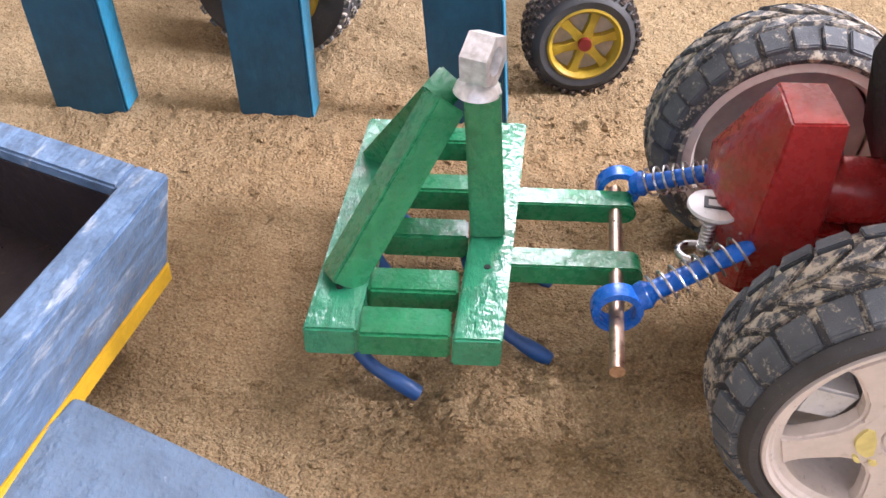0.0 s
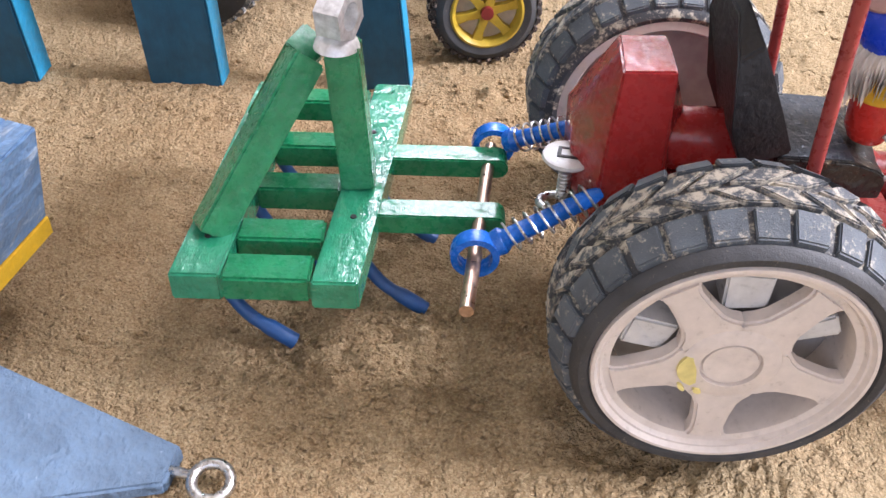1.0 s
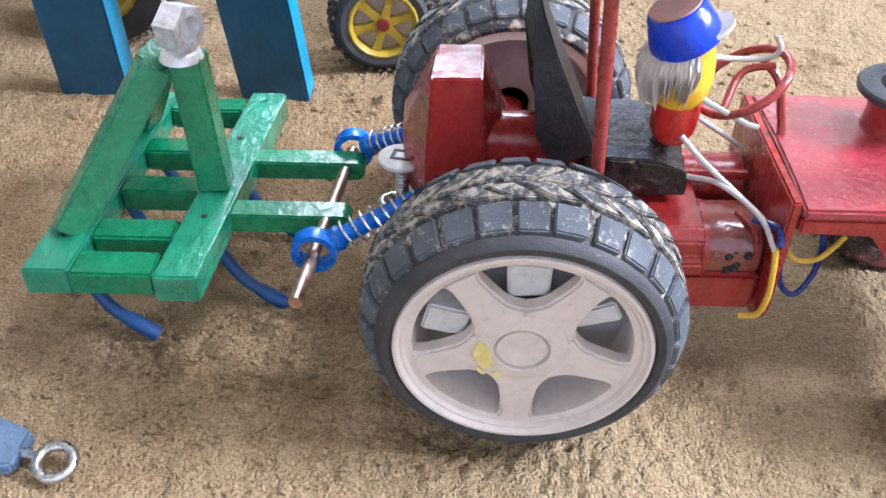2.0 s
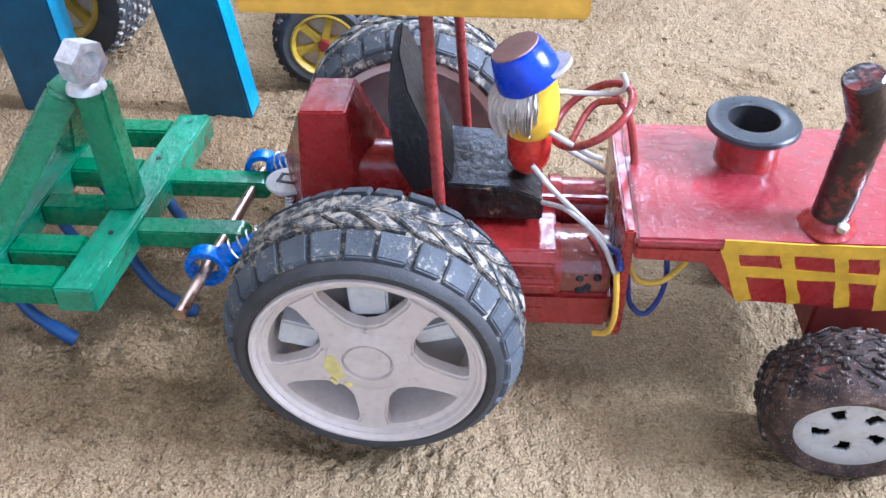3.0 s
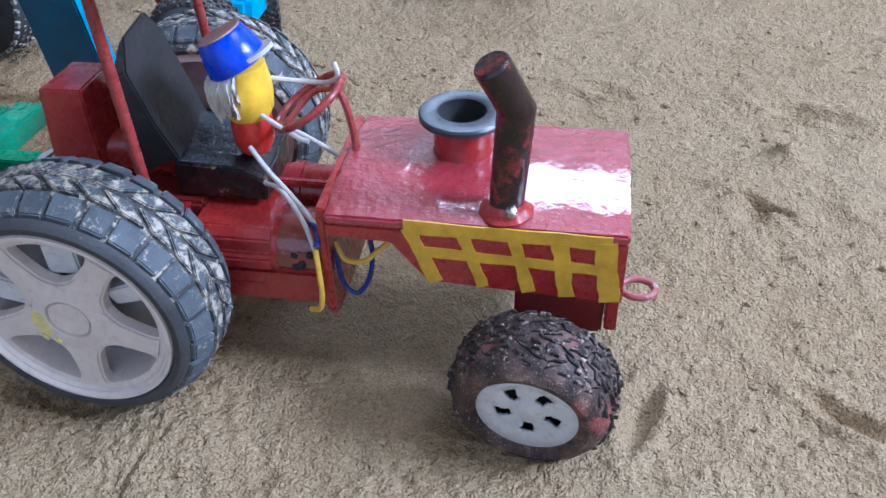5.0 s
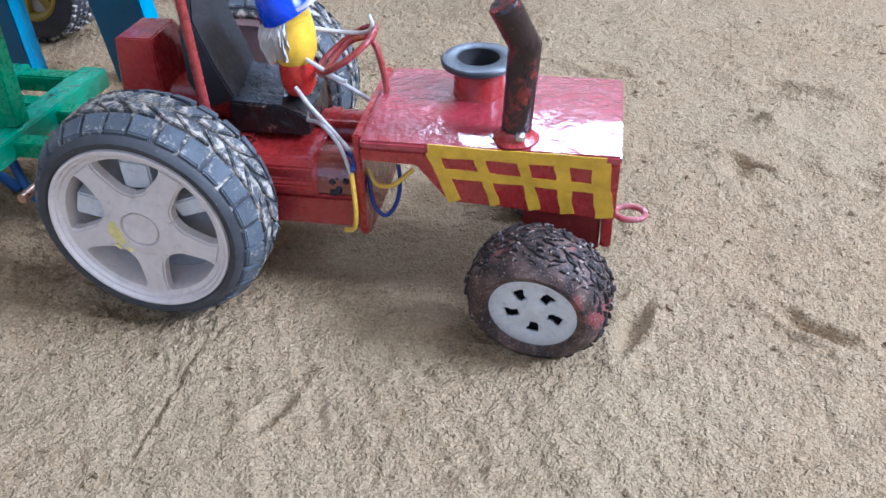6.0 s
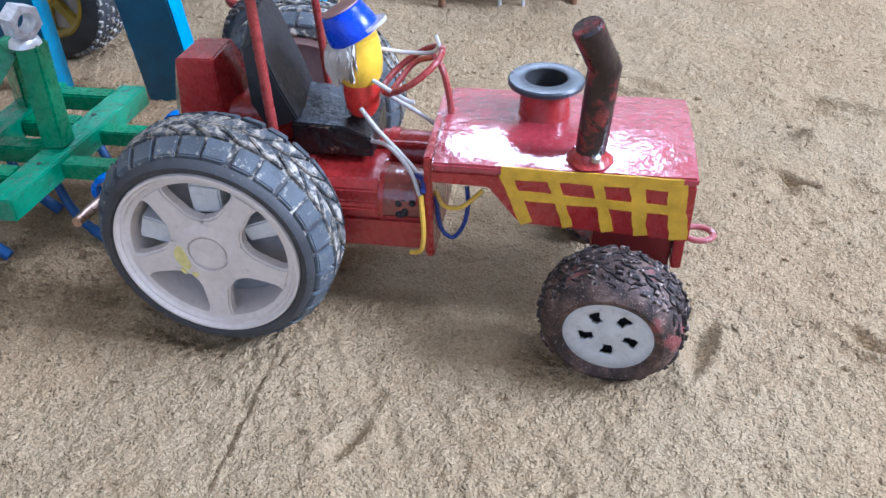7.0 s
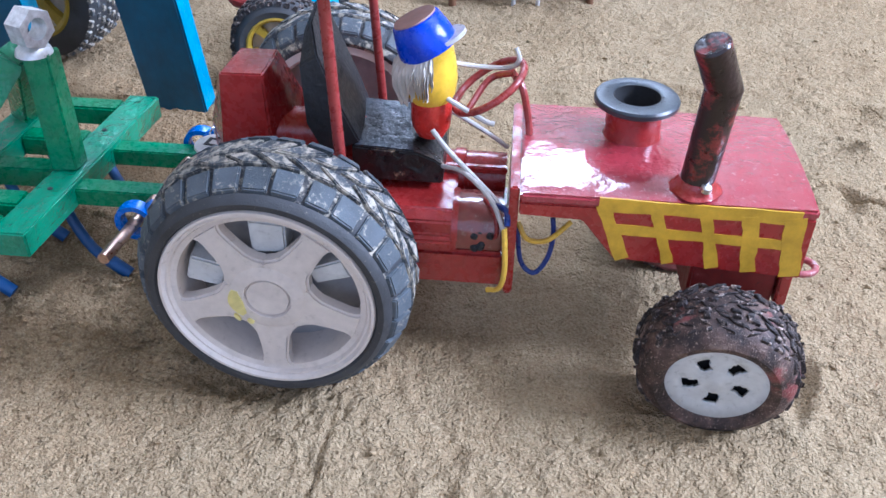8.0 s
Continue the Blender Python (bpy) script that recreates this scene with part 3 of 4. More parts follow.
tractor_wheel(tractor, (0.004, FAR, 0.0655, 0, 0, 0), True)
FRONT_CAMBER = 7
knobby_wheel(tractor, pose(0.2130, 0.0087, 0.0360, FRONT_CAMBER, 0, -8), R=0.0400, W=0.034, rim_r=0.0234)
knobby_wheel(tractor, pose(0.2125, 2 * MID - 0.0215, 0.0325, -FRONT_CAMBER, 0, 0) @ pose(0, 0, 0, 0, 0, 180))

# rear gear case with chamfered top
part("gear_case", loft([
    [(-0.0340, 0.088, 0.045), (-0.0160, 0.088, 0.045), (-0.0080, 0.094, 0.045), (-0.0080, 0.114, 0.045), (-0.0160, 0.118, 0.045), (-0.0340, 0.118, 0.045), (-0.0400, 0.114, 0.045), (-0.0400, 0.094, 0.045)],
    [(-0.0395, 0.0760, 0.078), (-0.0145, 0.0760, 0.078), (-0.0035, 0.0930, 0.078), (-0.0035, 0.118, 0.078), (-0.0145, 0.132, 0.078), (-0.0385, 0.132, 0.078), (-0.0500, 0.118, 0.078), (-0.0500, 0.0930, 0.078)],
    [(-0.0400, 0.0735, 0.096), (-0.0145, 0.0745, 0.096), (-0.0030, 0.0930, 0.104), (-0.0030, 0.118, 0.104), (-0.0140, 0.132, 0.098), (-0.0400, 0.132, 0.098), (-0.0510, 0.118, 0.104), (-0.0510, 0.0930, 0.104)],
    [(-0.0380, 0.0745, 0.1400), (-0.0165, 0.0755, 0.1400), (-0.0163, 0.0850, 0.1400), (-0.0160, 0.0960, 0.1400), (-0.0155, 0.1065, 0.1400), (-0.0355, 0.1060, 0.1400), (-0.0360, 0.0960, 0.1400), (-0.0370, 0.0850, 0.1400)]]), M_RED, tractor, "glossy red chamfered gear case", bevel=0.0009)
part("gear_case_rib", box(-0.0150, 0.0010, 0.0780, 0.1280, 0.0500, 0.0860), M_RED, tractor, bevel=0.0015)
part("axle_housing", tube([(0, 0.030, 0.0595), (0, FAR - 0.03, 0.0595)], 0.012, 20), M_RED, tractor, "red rear axle housing")
part("gearbox", box(0.0, 0.042, 0.062, 0.104, 0.045, 0.088), M_DARKRED, tractor, "red painted gearbox block", bevel=0.002)
part("axle_neck", tube([(-0.0150, 0.092, 0.1000), (0.032, 0.092, 0.0990)], 0.0140, 20), M_RED, tractor)
# geared motor between the gearbox and the dashboard
part("motor_base", box(0.040, 0.1075, 0.0435, 0.112, 0.0435, 0.0640), M_RED, tractor, "red painted plastic motor base", bevel=0.002)
housing = [(0.0425, 0.0642), (0.0425, 0.0700), (0.0455, 0.0725), (0.0455, 0.0800), (0.0500, 0.0850), (0.0860, 0.0850), (0.0860, 0.0642)]
part("motor_housing", prism(housing, "x", 0.0400, 0.0812), M_RED, tractor, "glossy red moulded motor housing", bevel=0.0010)
can_end = [(0.0450, 0.0642), (0.0440, 0.0700), (0.0450, 0.0765), (0.0490, 0.0825), (0.0560, 0.0855), (0.0700, 0.0850), (0.0800, 0.0780), (0.0800, 0.0642)]
part("motor_can", prism(can_end, "x", 0.0815, 0.1060), M_CAN, tractor, "brown-red translucent motor end with rubbed window", bevel=0.0012)
part("motor_band", prism([(y - 0.0006 if y < 0.07 else y, z + 0.0006 if z > 0.07 else z) for y, z in can_end], "x", 0.0800, 0.0835), M_RED, tractor, bevel=0.0006)
part("motor_rib", box(0.0500, 0.0760, 0.0432, 0.0458, 0.0500, 0.0560), M_RED, tractor, bevel=0.0008)
part("second_motor_can", tube([(0.052, 0.098, 0.077), (0.078, 0.098, 0.077), (0.0785, 0.098, 0.077), (0.084, 0.098, 0.077), (0.0845, 0.098, 0.077), (0.106, 0.098, 0.077)], 0.0130, 24, taper=[1, 1, 1.1, 1.1, 1, 1]), M_RED, tractor, "glossy red round motor can")
part("bracket_bar", box(0.0720, 0.1065, 0.0840, 0.0880, 0.0860, 0.0900), M_RED, tractor, bevel=0.0008)
bm = bmesh.new()
burn = random.Random(6)
for k in range(9):
    c = Vector((0.0955 + burn.uniform(-0.004, 0.005), 0.0450 + burn.uniform(-0.001, 0.002), 0.0700 + burn.uniform(-0.005, 0.006)))
    q = burn.uniform(0.0015, 0.0030)
    loft([[c + Vector((q * k2 * math.cos(a), h * q, q * k2 * math.sin(a))) for a in [i * math.pi / 4 + burn.uniform(-0.2, 0.2) for i in range(8)]] for h, k2 in ((-0.9, 0.45), (-0.4, 0.95), (0.4, 1.0), (1.0, 0.5))], bm)
part("terminal", bm, M_DARK, tractor, "burnt black motor terminal")
# dashboard plate with rounded lower corners
dash = [(0.036, 0.109), (0.036, 0.050), (0.039, 0.043), (0.046, 0.040), (0.113, 0.040), (0.120, 0.043), (0.123, 0.050), (0.123, 0.109)]
part("dashboard", prism(dash, "x", 0.1080, 0.1125), M_RED, tractor, "red wooden dashboard plate", bevel=0.001)

# hood: top board, two cut-out sides, nose board
HX0, HX1, HY0, HY1, HZ = 0.1127, 0.2500, 0.0330, 0.1255, 0.1092
bm = bmesh.new()
rnd = random.Random(2)
cols, rows_ = 24, 16
top = [[bm.verts.new((HX0 + (HX1 - HX0) * i / cols, HY0 + (HY1 - HY0) * j / rows_, HZ + 0.0010 - 0.0026 * ((j / rows_ - 0.5) * 2) ** 2 + 0.0004 * noise.noise((i * 0.5, j * 0.5, 2)))) for i in range(cols + 1)] for j in range(rows_ + 1)]
low = [[bm.verts.new((v.co.x, v.co.y, HZ - 0.0065)) for v in row] for row in top]
for j in range(rows_):
    for i in range(cols):
        bm.faces.new((top[j][i], top[j][i + 1], top[j + 1][i + 1], top[j + 1][i]))
        bm.faces.new((low[j][i], low[j + 1][i], low[j + 1][i + 1], low[j][i + 1]))
edge = [(0, i) for i in range(cols)] + [(j, cols) for j in range(rows_)] + [(rows_, i) for i in range(cols, 0, -1)] + [(j, 0) for j in range(rows_, 0, -1)]
for (j, i), (jj, ii) in zip(edge, edge[1:] + edge[:1]):
    bm.faces.new((top[j][i], low[j][i], low[jj][ii], top[jj][ii]))
hood = part("hood", bm, M_HOOD, tractor, "glossy red enamelled hood board", bevel=0.0012)
side = [(HX0, HZ - 0.0066), (HX0, 0.0955), (0.1430, 0.0945), (0.1600, 0.0735), (HX1 - 0.0005, 0.0690), (HX1 - 0.0005, HZ - 0.0066)]
for y0, y1 in ((HY0 + 0.0004, HY0 + 0.0060), (HY1 - 0.0060, HY1 - 0.0004)):
    part("hood_side", prism([(x, z) for x, z in side], "y", y0, y1), M_RED, tractor, "red hood side board", bevel=0.0008)
part("nose_board", box(HX1 - 0.0068, HX1 - 0.0010, HY0 + 0.0063, HY1 - 0.0063, 0.047, HZ - 0.0068), M_RED, tractor, "red nose board", bevel=0.0008)
part("axle_block", box(0.2000, 0.2425, 0.0420, 2 * MID - 0.042, 0.042, 0.075), M_DARKRED, tractor, "dull red front axle block", bevel=0.0015)
part("front_axle", tube([(0.2145, 0.015, 0.036), (0.2165, 2 * MID - 0.03, 0.034)], 0.004, 12), M_STEEL, tractor)


# yellow grille lattice painted thick on the near side
GRILLE = [((0.1495, 0.1045), (0.2425, 0.1035), 0.0024), ((0.1545, 0.0915), (0.2430, 0.0880), 0.0019), ((0.1515, 0.1040), (0.1640, 0.0742), 0.0023),
          ((0.1760, 0.1035), (0.1860, 0.0735), 0.0019), ((0.1990, 0.1035), (0.2070, 0.0725), 0.0021), ((0.2195, 0.1030), (0.2240, 0.0715), 0.0026), ((0.2395, 0.1035), (0.2440, 0.0705), 0.0034)]
for k, (p, q, w) in enumerate(GRILLE):
    bm = bmesh.new()
    y = HY0 - 0.00015 * (k + 1) / 7 - 0.0001
    p2, q2 = Vector((*p, 0)), Vector((*q, 0))
    n = Vector((-(q2 - p2).y, (q2 - p2).x, 0)).normalized() * 1.42
    rnd = random.Random(k)
    a = [p2.lerp(q2, i / 8) + n * w * rnd.uniform(0.85, 1.15) for i in range(9)]
    b = [p2.lerp(q2, i / 8) - n * w * rnd.uniform(0.85, 1.15) for i in range(9)]
    prism([(v.x, v.y) for v in a + b[::-1]], "y", HY0 + 0.0008, y, bm)
    part("grille_bar", bm, M_YELLOW, tractor, "thick hand-painted yellow grille bar", smooth=0)

# air intake stub and flange
INTAKE = pose(0.1685, 0.0935, HZ, 90, 0, 0)
part("intake_stub", lathe([(0.0, 0.006), (0.0116, 0.006), (0.0118, 0.0185), (0.0140, 0.0185), (0.0142, 0.003), (0.0150, 0.0)], 40, closed=False), M_RED, tractor, "short red intake stub", m=INTAKE)
part("intake_flange", lathe([(0.0125, 0.0175), (0.0195, 0.0178), (0.0212, 0.0190), (0.0214, 0.0212), (0.0205, 0.0222), (0.0130, 0.0228), (0.0120, 0.0222)], 48), M_FLANGE, tractor, "dark grey plastic flange", m=INTAKE)
part("intake_bore", lathe([(0, 0.0068), (0.0110, 0.0068), (0.0115, 0.0074), (0.0117, 0.0222), (0.0123, 0.0222), (0.0123, 0.0066), (0, 0.0064)], 32, closed=False), M_DARK, tractor, m=INTAKE)
# exhaust pipe with an elbow
part("exhaust_pipe", tube([(0.1940, 0.0460, HZ - 0.001), (0.1945, 0.0460, HZ + 0.003), (0.1977, 0.0462, 0.1605), (0.1876, 0.0402, 0.1825), (0.1872, 0.0400, 0.1834)], 0.0080, 24,
                          taper=[1.04, 0.98, 1.06, 1.0, 0.90]), M_EXHAUST, tractor, "burnt red and black bent exhaust pipe", smooth=20)
bm = lathe([(0, 0), (0.0125, 0), (0.0112, 0.0012), (0.0094, 0.0032), (0.0082, 0.0055), (0, 0.0055)], 26, closed=False)
for v in bm.verts:
    v.co += Vector((v.co.x, 0, v.co.z)) * 0.14 * noise.noise(v.co * 200)
part("exhaust_weld", bm, M_RED, tractor, "blob of red glue", m=pose(0.1945, 0.0460, HZ - 0.0004, 90, 0, 0))
bm = lathe([(0, 0), (0.0030, 0), (0.0024, 0.0022), (0, 0.0030)], 12, closed=False)
part("glue_drop", bm, M_STEEL, tractor, "silvery drop of glue", m=pose(0.1975, 0.0378, HZ + 0.0040, 110, 0, 0))

# tow ring at the nose
part("tow_ring", tube([Vector((0.2590, 0.0620, 0.0560)) + Vector((0.0085 * math.cos(a * 0.3), 0.0070 * math.sin(a * 0.3), 0)) for a in range(21)], 0.0018, 10, closed=True), M_TOW, tractor, "worn pink-red tow ring")

# seat
part("seat", loft([[(0.0280, y, 0.0890), (0.0740, y, 0.0890), (0.0745 - 0.0015 * k, y, 0.0990 + z), (0.0700 - 0.004 * k, y, 0.1025 + z), (0.0600 - 0.003 * k, y, 0.1060 + z), (0.0280, y, 0.1078 + z)]
                   for k, y, z in ((0.0, 0.0670, 0.0), (0.9, 0.0760, 0.0016), (0.2, 0.0860, 0.0034), (0.7, 0.0960, 0.0052), (0.1, 0.1060, 0.0070))]), M_CHIP, tractor, "chipped black wooden seat block", bevel=0.0008)
part("seat_top", loft([[(0.0295, 0.0680, 0.1074 + d0), (0.0590, 0.0680, 0.1060 + d0), (0.0560, 0.0860, 0.1098 + d0), (0.0590, 0.1050, 0.1130 + d0), (0.0295, 0.1050, 0.1146 + d0)] for d0 in (0.0, 0.0012)]), M_SEAT_SHEEN, tractor, "black seat top with a bluish reflection painted in")
back = [(0.0665, 0.0), (0.1085, 0.0), (0.1130, 0.020), (0.1170, 0.050), (0.1130, 0.062), (0.0860, 0.060), (0.0710, 0.048), (0.0660, 0.020)]
d = Vector((-0.42, 0, 0.9075))
f_ = Vector((0.9075, 0, 0.42))
foot = Vector((0.0325, 0, 0.1105))
thick = [0.020, 0.020, 0.021, 0.012, 0.005, 0.005, 0.011, 0.021]
part("backrest", loft([[foot + d * s * k + Vector((0, y, 0)) - f_ * (q * rear) for (y, s), q in zip(back, thick)] for rear, k in ((0.0, 1.0), (1.0, 0.96))]), M_CHARCOAL, tractor, "dull black leaning wooden backrest", bevel=0.001)

# roof on wire posts
part("roof", box(-0.036, 0.0800, 0.0050, 0.165, 0.2200, 0.2285), M_ROOF, tractor, "yellow painted wooden roof board", bevel=0.001)
part("roof_post", tube([(0.0300, 0.0360, 0.085), (0.0230, 0.0375, 0.2202)], 0.0027, 12), M_WIRE_R, tractor, "red painted wire roof post")
part("roof_post", tube([(0.0370, 0.1200, 0.100), (0.0280, 0.1215, 0.2202)], 0.0024, 12), M_WIRE_R, tractor, "red painted wire roof post")
part("roof_post_foot", box(0.0255, 0.0345, 0.0330, 0.0660, 0.0800, 0.0870), M_RED, tractor)
part("roof_post_foot", box(0.0320, 0.0415, 0.1060, 0.1240, 0.0930, 0.1010), M_RED, tractor)

# steering wheel
ring_c = Vector((0.0945, 0.0880, 0.1345))
ring_n = Vector((-0.55, -0.05, 0.83))
sw = part("steering_wheel", tube(ring_of(ring_c, ring_n, 0.0200), 0.0019, 10, closed=True), M_WIRE_R, tractor, "bent red-brown wire steering wheel")
part("steering_spoke", tube(smooth_path([ring_c + Vector((-0.010, -0.012, -0.008)), ring_c + Vector((0.0, 0.004, 0.002)), ring_c + Vector((0.012, 0.0, 0.008))]), 0.0017, 8), M_WIRE_R, sw)
part("steering_column", tube(smooth_path([ring_c + Vector((0.010, 0.010, 0.005)), (0.1110, 0.0920, 0.1330), (0.1150, 0.0890, 0.1180), (0.1165, 0.0860, 0.1085)]), 0.0019, 8), M_WIRE_R, sw)

# loose wires at the motor
part("wire", tube(smooth_path([(0.0735, 0.0680, 0.0990), (0.0850, 0.0580, 0.1020), (0.0990, 0.0430, 0.0970), (0.1062, 0.0350, 0.0850)]), 0.0012, 8), M_WIRE_W, tractor, "grey-white loose wire")
part("wire", tube(smooth_path([(0.1065, 0.0350, 0.0860), (0.1075, 0.0330, 0.0750), (0.1080, 0.0320, 0.0620), (0.1060, 0.0330, 0.0510), (0.1000, 0.0360, 0.0470)]), 0.0014, 8), M_WIRE_Y, tractor, "yellow loose wire")
part("wire", tube(smooth_path([(0.1130, 0.0450, 0.0800), (0.1160, 0.0420, 0.0620), (0.1230, 0.0410, 0.0560), (0.1290, 0.0430, 0.0640), (0.1310, 0.0450, 0.0760), (0.1300, 0.0470, 0.0860)]), 0.0013, 8), M_WIRE_B, tractor, "dark blue wire loop")
part("wire", tube(smooth_path([(0.1130, 0.0460, 0.0830), (0.1180, 0.0420, 0.0760), (0.1270, 0.0410, 0.0760), (0.1340, 0.0430, 0.0810), (0.1390, 0.0460, 0.0850)]), 0.0013, 8), M_WIRE_Y, tractor, "yellow wire")
part("wire", tube(smooth_path([(0.0960, 0.0600, 0.0860), (0.1010, 0.0500, 0.0850), (0.1030, 0.0450, 0.0760), (0.1000, 0.0470, 0.0690)]), 0.0012, 8), M_WIRE_R, tractor, "thin red wire")
part("wire", tube(smooth_path([(0.1000, 0.0500, 0.0900), (0.1070, 0.0400, 0.0930), (0.1078, 0.0340, 0.0880)]), 0.0016, 8), M_WIRE_B, tractor, "blue wire")

# hitch at the back: springs on blue plastic dampers
for near, ring_at, end in ((True, (-0.0905, 0.0640, 0.0560), (-0.0380, 0.0760, 0.0820)), (False, (-0.0800, 0.1490, 0.0560), (-0.0360, 0.1270, 0.0840))):
    r, e = Vector(ring_at), Vector(end)
    dirn = (e - r).normalized()
    dm = part("damper", tube([r + dirn * 0.0085, r + dirn * 0.013, r + dirn * 0.016, e - dirn * 0.006, e], 0.0050, 16, taper=[1.1, 1.25, 0.85, 0.8, 0.5]), M_BLUEPLASTIC, tractor, "bright blue plastic damper")
    ax = Vector((0.05, -1, 0.0)).normalized()
    bm = lathe([(0.0076, -0.0038), (0.0105, -0.0038), (0.0109, 0), (0.0105, 0.0038), (0.0076, 0.0038)], 32)
    bmesh.ops.transform(bm, matrix=Matrix.Translation(r), verts=bm.verts)
    part("damper_eye", bm, M_BLUEPLASTIC, dm)
    part("coil_spring", spring(r + dirn * 0.016, e - dirn * 0.002, 0.0066, 8, 0.0006), M_STEEL, dm, "thin steel coil spring")
hb = part("hitch_bolt", tube([(-0.0515, 0.0928, 0.0640), (-0.0515, 0.0928, 0.0870)], 0.0028, 14), M_STEEL, tractor, "threaded steel bolt")
part("thread", spring((-0.0515, 0.0928, 0.0655), (-0.0515, 0.0928, 0.0860), 0.0028, 11, 0.0004), M_STEEL, hb)
part("bolt_head", lathe([(0, -0.0015), (0.0100, -0.0015), (0.0112, 0), (0.0108, 0.0012), (0.006, 0.0020), (0, 0.0020)], 36, closed=False), M_WHITE, hb, "white round cap with black mark", m=pose(-0.0515, 0.0928, 0.0880, 90, 0, 0))
part("ink_mark", box(-0.0045, 0.0045, -0.0042, -0.0026, 0.0901, 0.0905), M_INK, hb, m=pose(-0.0515, 0.0928, 0, 0, 0, -12))
part("ink_mark", box(-0.0045, -0.0028, -0.0042, 0.0035, 0.0901, 0.09052), M_INK, hb, m=pose(-0.0515, 0.0928, 0, 0, 0, -12))
part("ink_mark", box(-0.0045, 0.0050, 0.0026, 0.0036, 0.0901, 0.09056), M_INK, hb, m=pose(-0.0515, 0.0928, 0, 0, 0, -12))
part("hitch_eye", tube(ring_of((-0.0540, 0.0928, 0.0630), (0, 0.15, 1), 0.0075), 0.0019, 10, closed=True), M_STEEL, tractor, "steel screw eye")
part("hitch_shank", tube([(-0.0470, 0.0928, 0.0628), (-0.0320, 0.0945, 0.0640)], 0.0016, 10), M_STEEL, tractor)
part("side_pin", tube([(-0.0420, 0.0900, 0.0860), (-0.0330, 0.0905, 0.0880)], 0.0020, 10), M_STEEL, tractor)

# ---------------------------------------------------------------- the driver doll: one plain mesh
bm = bmesh.new()


def fill(bm, before, index):
    for f in list(bm.faces)[before:]:
        f.material_index = index


def spin(profile, at, index, tilt=(0, 0)):
    n = len(bm.faces)
    known = set(bm.verts)
    lathe(profile, 28, bm, closed=False)
    mv = [v for v in bm.verts if v not in known]
    bmesh.ops.transform(bm, matrix=Matrix.Translation(at) @ Euler((radians(90 + tilt[0]), radians(tilt[1]), 0)).to_matrix().to_4x4(), verts=mv)
    bm.faces.ensure_lookup_table()
    fill(bm, n, index)


D = Vector((0.0665, 0.0815, 0.1140))
spin([(0, -0.0045), (0.0070, -0.0040), (0.0096, 0.001), (0.0102, 0.006), (0.0104, 0.0120), (0.0098, 0.0165), (0, 0.0172)], D, 3)
spin([(0, 0.0150), (0.0098, 0.0152), (0.0122, 0.0190), (0.0134, 0.0260), (0.0134, 0.0330), (0.0122, 0.0420), (0, 0.0460)], D + Vector((0.0010, 0, 0)), 0, (0, -4))
CAP = Vector((0.0648, 0.0805, 0.1568))
spin([(0, 0.0), (0.0146, -0.0008), (0.0150, 0.0006), (0.0142, 0.0060), (0.0118, 0.0150), (0.0110, 0.0156), (0, 0.0154)], CAP, 1, (0, -26))
spin([(0, 0.0154), (0.0108, 0.0157), (0.0106, 0.0165), (0, 0.0168)], CAP, 4, (0, -26))
n0 = len(bm.faces)
tip = Matrix.Translation(CAP) @ Euler((0, radians(-26), 0)).to_matrix().to_4x4()
loft([[tip @ Vector((0.0085 + 0.0115 * math.cos(a), 0.0105 * math.sin(a), dz)) for a in [-1.4 + 0.28 * i for i in range(11)]] for dz in (0.0004, 0.0024)], bm)
bm.faces.ensure_lookup_table()
fill(bm, n0, 5)
# one ragged curtain of pale strands round the back of the head
n0 = len(bm.faces)
rnd = random.Random(8)
cols_ = 90
strand = []
for i in range(cols_):
    a = radians(96 + 186 * i / (cols_ - 1))
    drop = rnd.uniform(0.015, 0.026) if i % 2 else rnd.uniform(0.009, 0.016)
    col = []
    for off in (0.0, -0.0012):
        for k in range(6):
            q = k / 5
            r = 0.0134 + off + 0.0042 * math.sin(math.pi * min(1, q * 1.1)) + (0.0007 if i % 2 else 0) + 0.0008 * noise.noise((i * 0.9, q * 3, 2))
            top_z = 0.0425 - 0.0042 * math.cos(a + math.pi)
            col.append(bm.verts.new(D + Vector((-0.0015 + r * math.cos(a + 0.05 * q * rnd.uniform(-1, 1)), r * math.sin(a), top_z - drop * q))))
    strand.append(col)
for a_, b_ in zip(strand, strand[1:]):
    for k in range(5):
        bm.faces.new((a_[k], b_[k], b_[k + 1], a_[k + 1]))
        bm.faces.new((a_[6 + k], a_[7 + k], b_[7 + k], b_[6 + k]))
    bm.faces.new((a_[5], b_[5], b_[11], a_[11]))
bm.faces.ensure_lookup_table()
fill(bm, n0, 2)
n0 = len(bm.faces)
for path in ([(0.074, 0.074, 0.134), (0.085, 0.071, 0.129), (0.094, 0.069, 0.125), (0.0985, 0.0685, 0.124)],
             [(0.076, 0.090, 0.145), (0.090, 0.094, 0.142), (0.104, 0.094, 0.1425), (0.1085, 0.093, 0.147), (0.1065, 0.095, 0.1525)],
             [(0.068, 0.070, 0.118), (0.077, 0.064, 0.110), (0.088, 0.058, 0.102), (0.1000, 0.050, 0.094), (0.106, 0.044, 0.090)],
             [(0.072, 0.095, 0.118), (0.084, 0.101, 0.108), (0.098, 0.103, 0.098), (0.106, 0.103, 0.092)]):
    tube(smooth_path(path), 0.0013, 8, bm)
bm.faces.ensure_lookup_table()
fill(bm, n0, 5)
doll = part("driver_doll", bm, [M_FACE, M_CAPBLUE, M_HAIR, M_REDBODY, M_CAPTOP, M_WIRE_W], None)
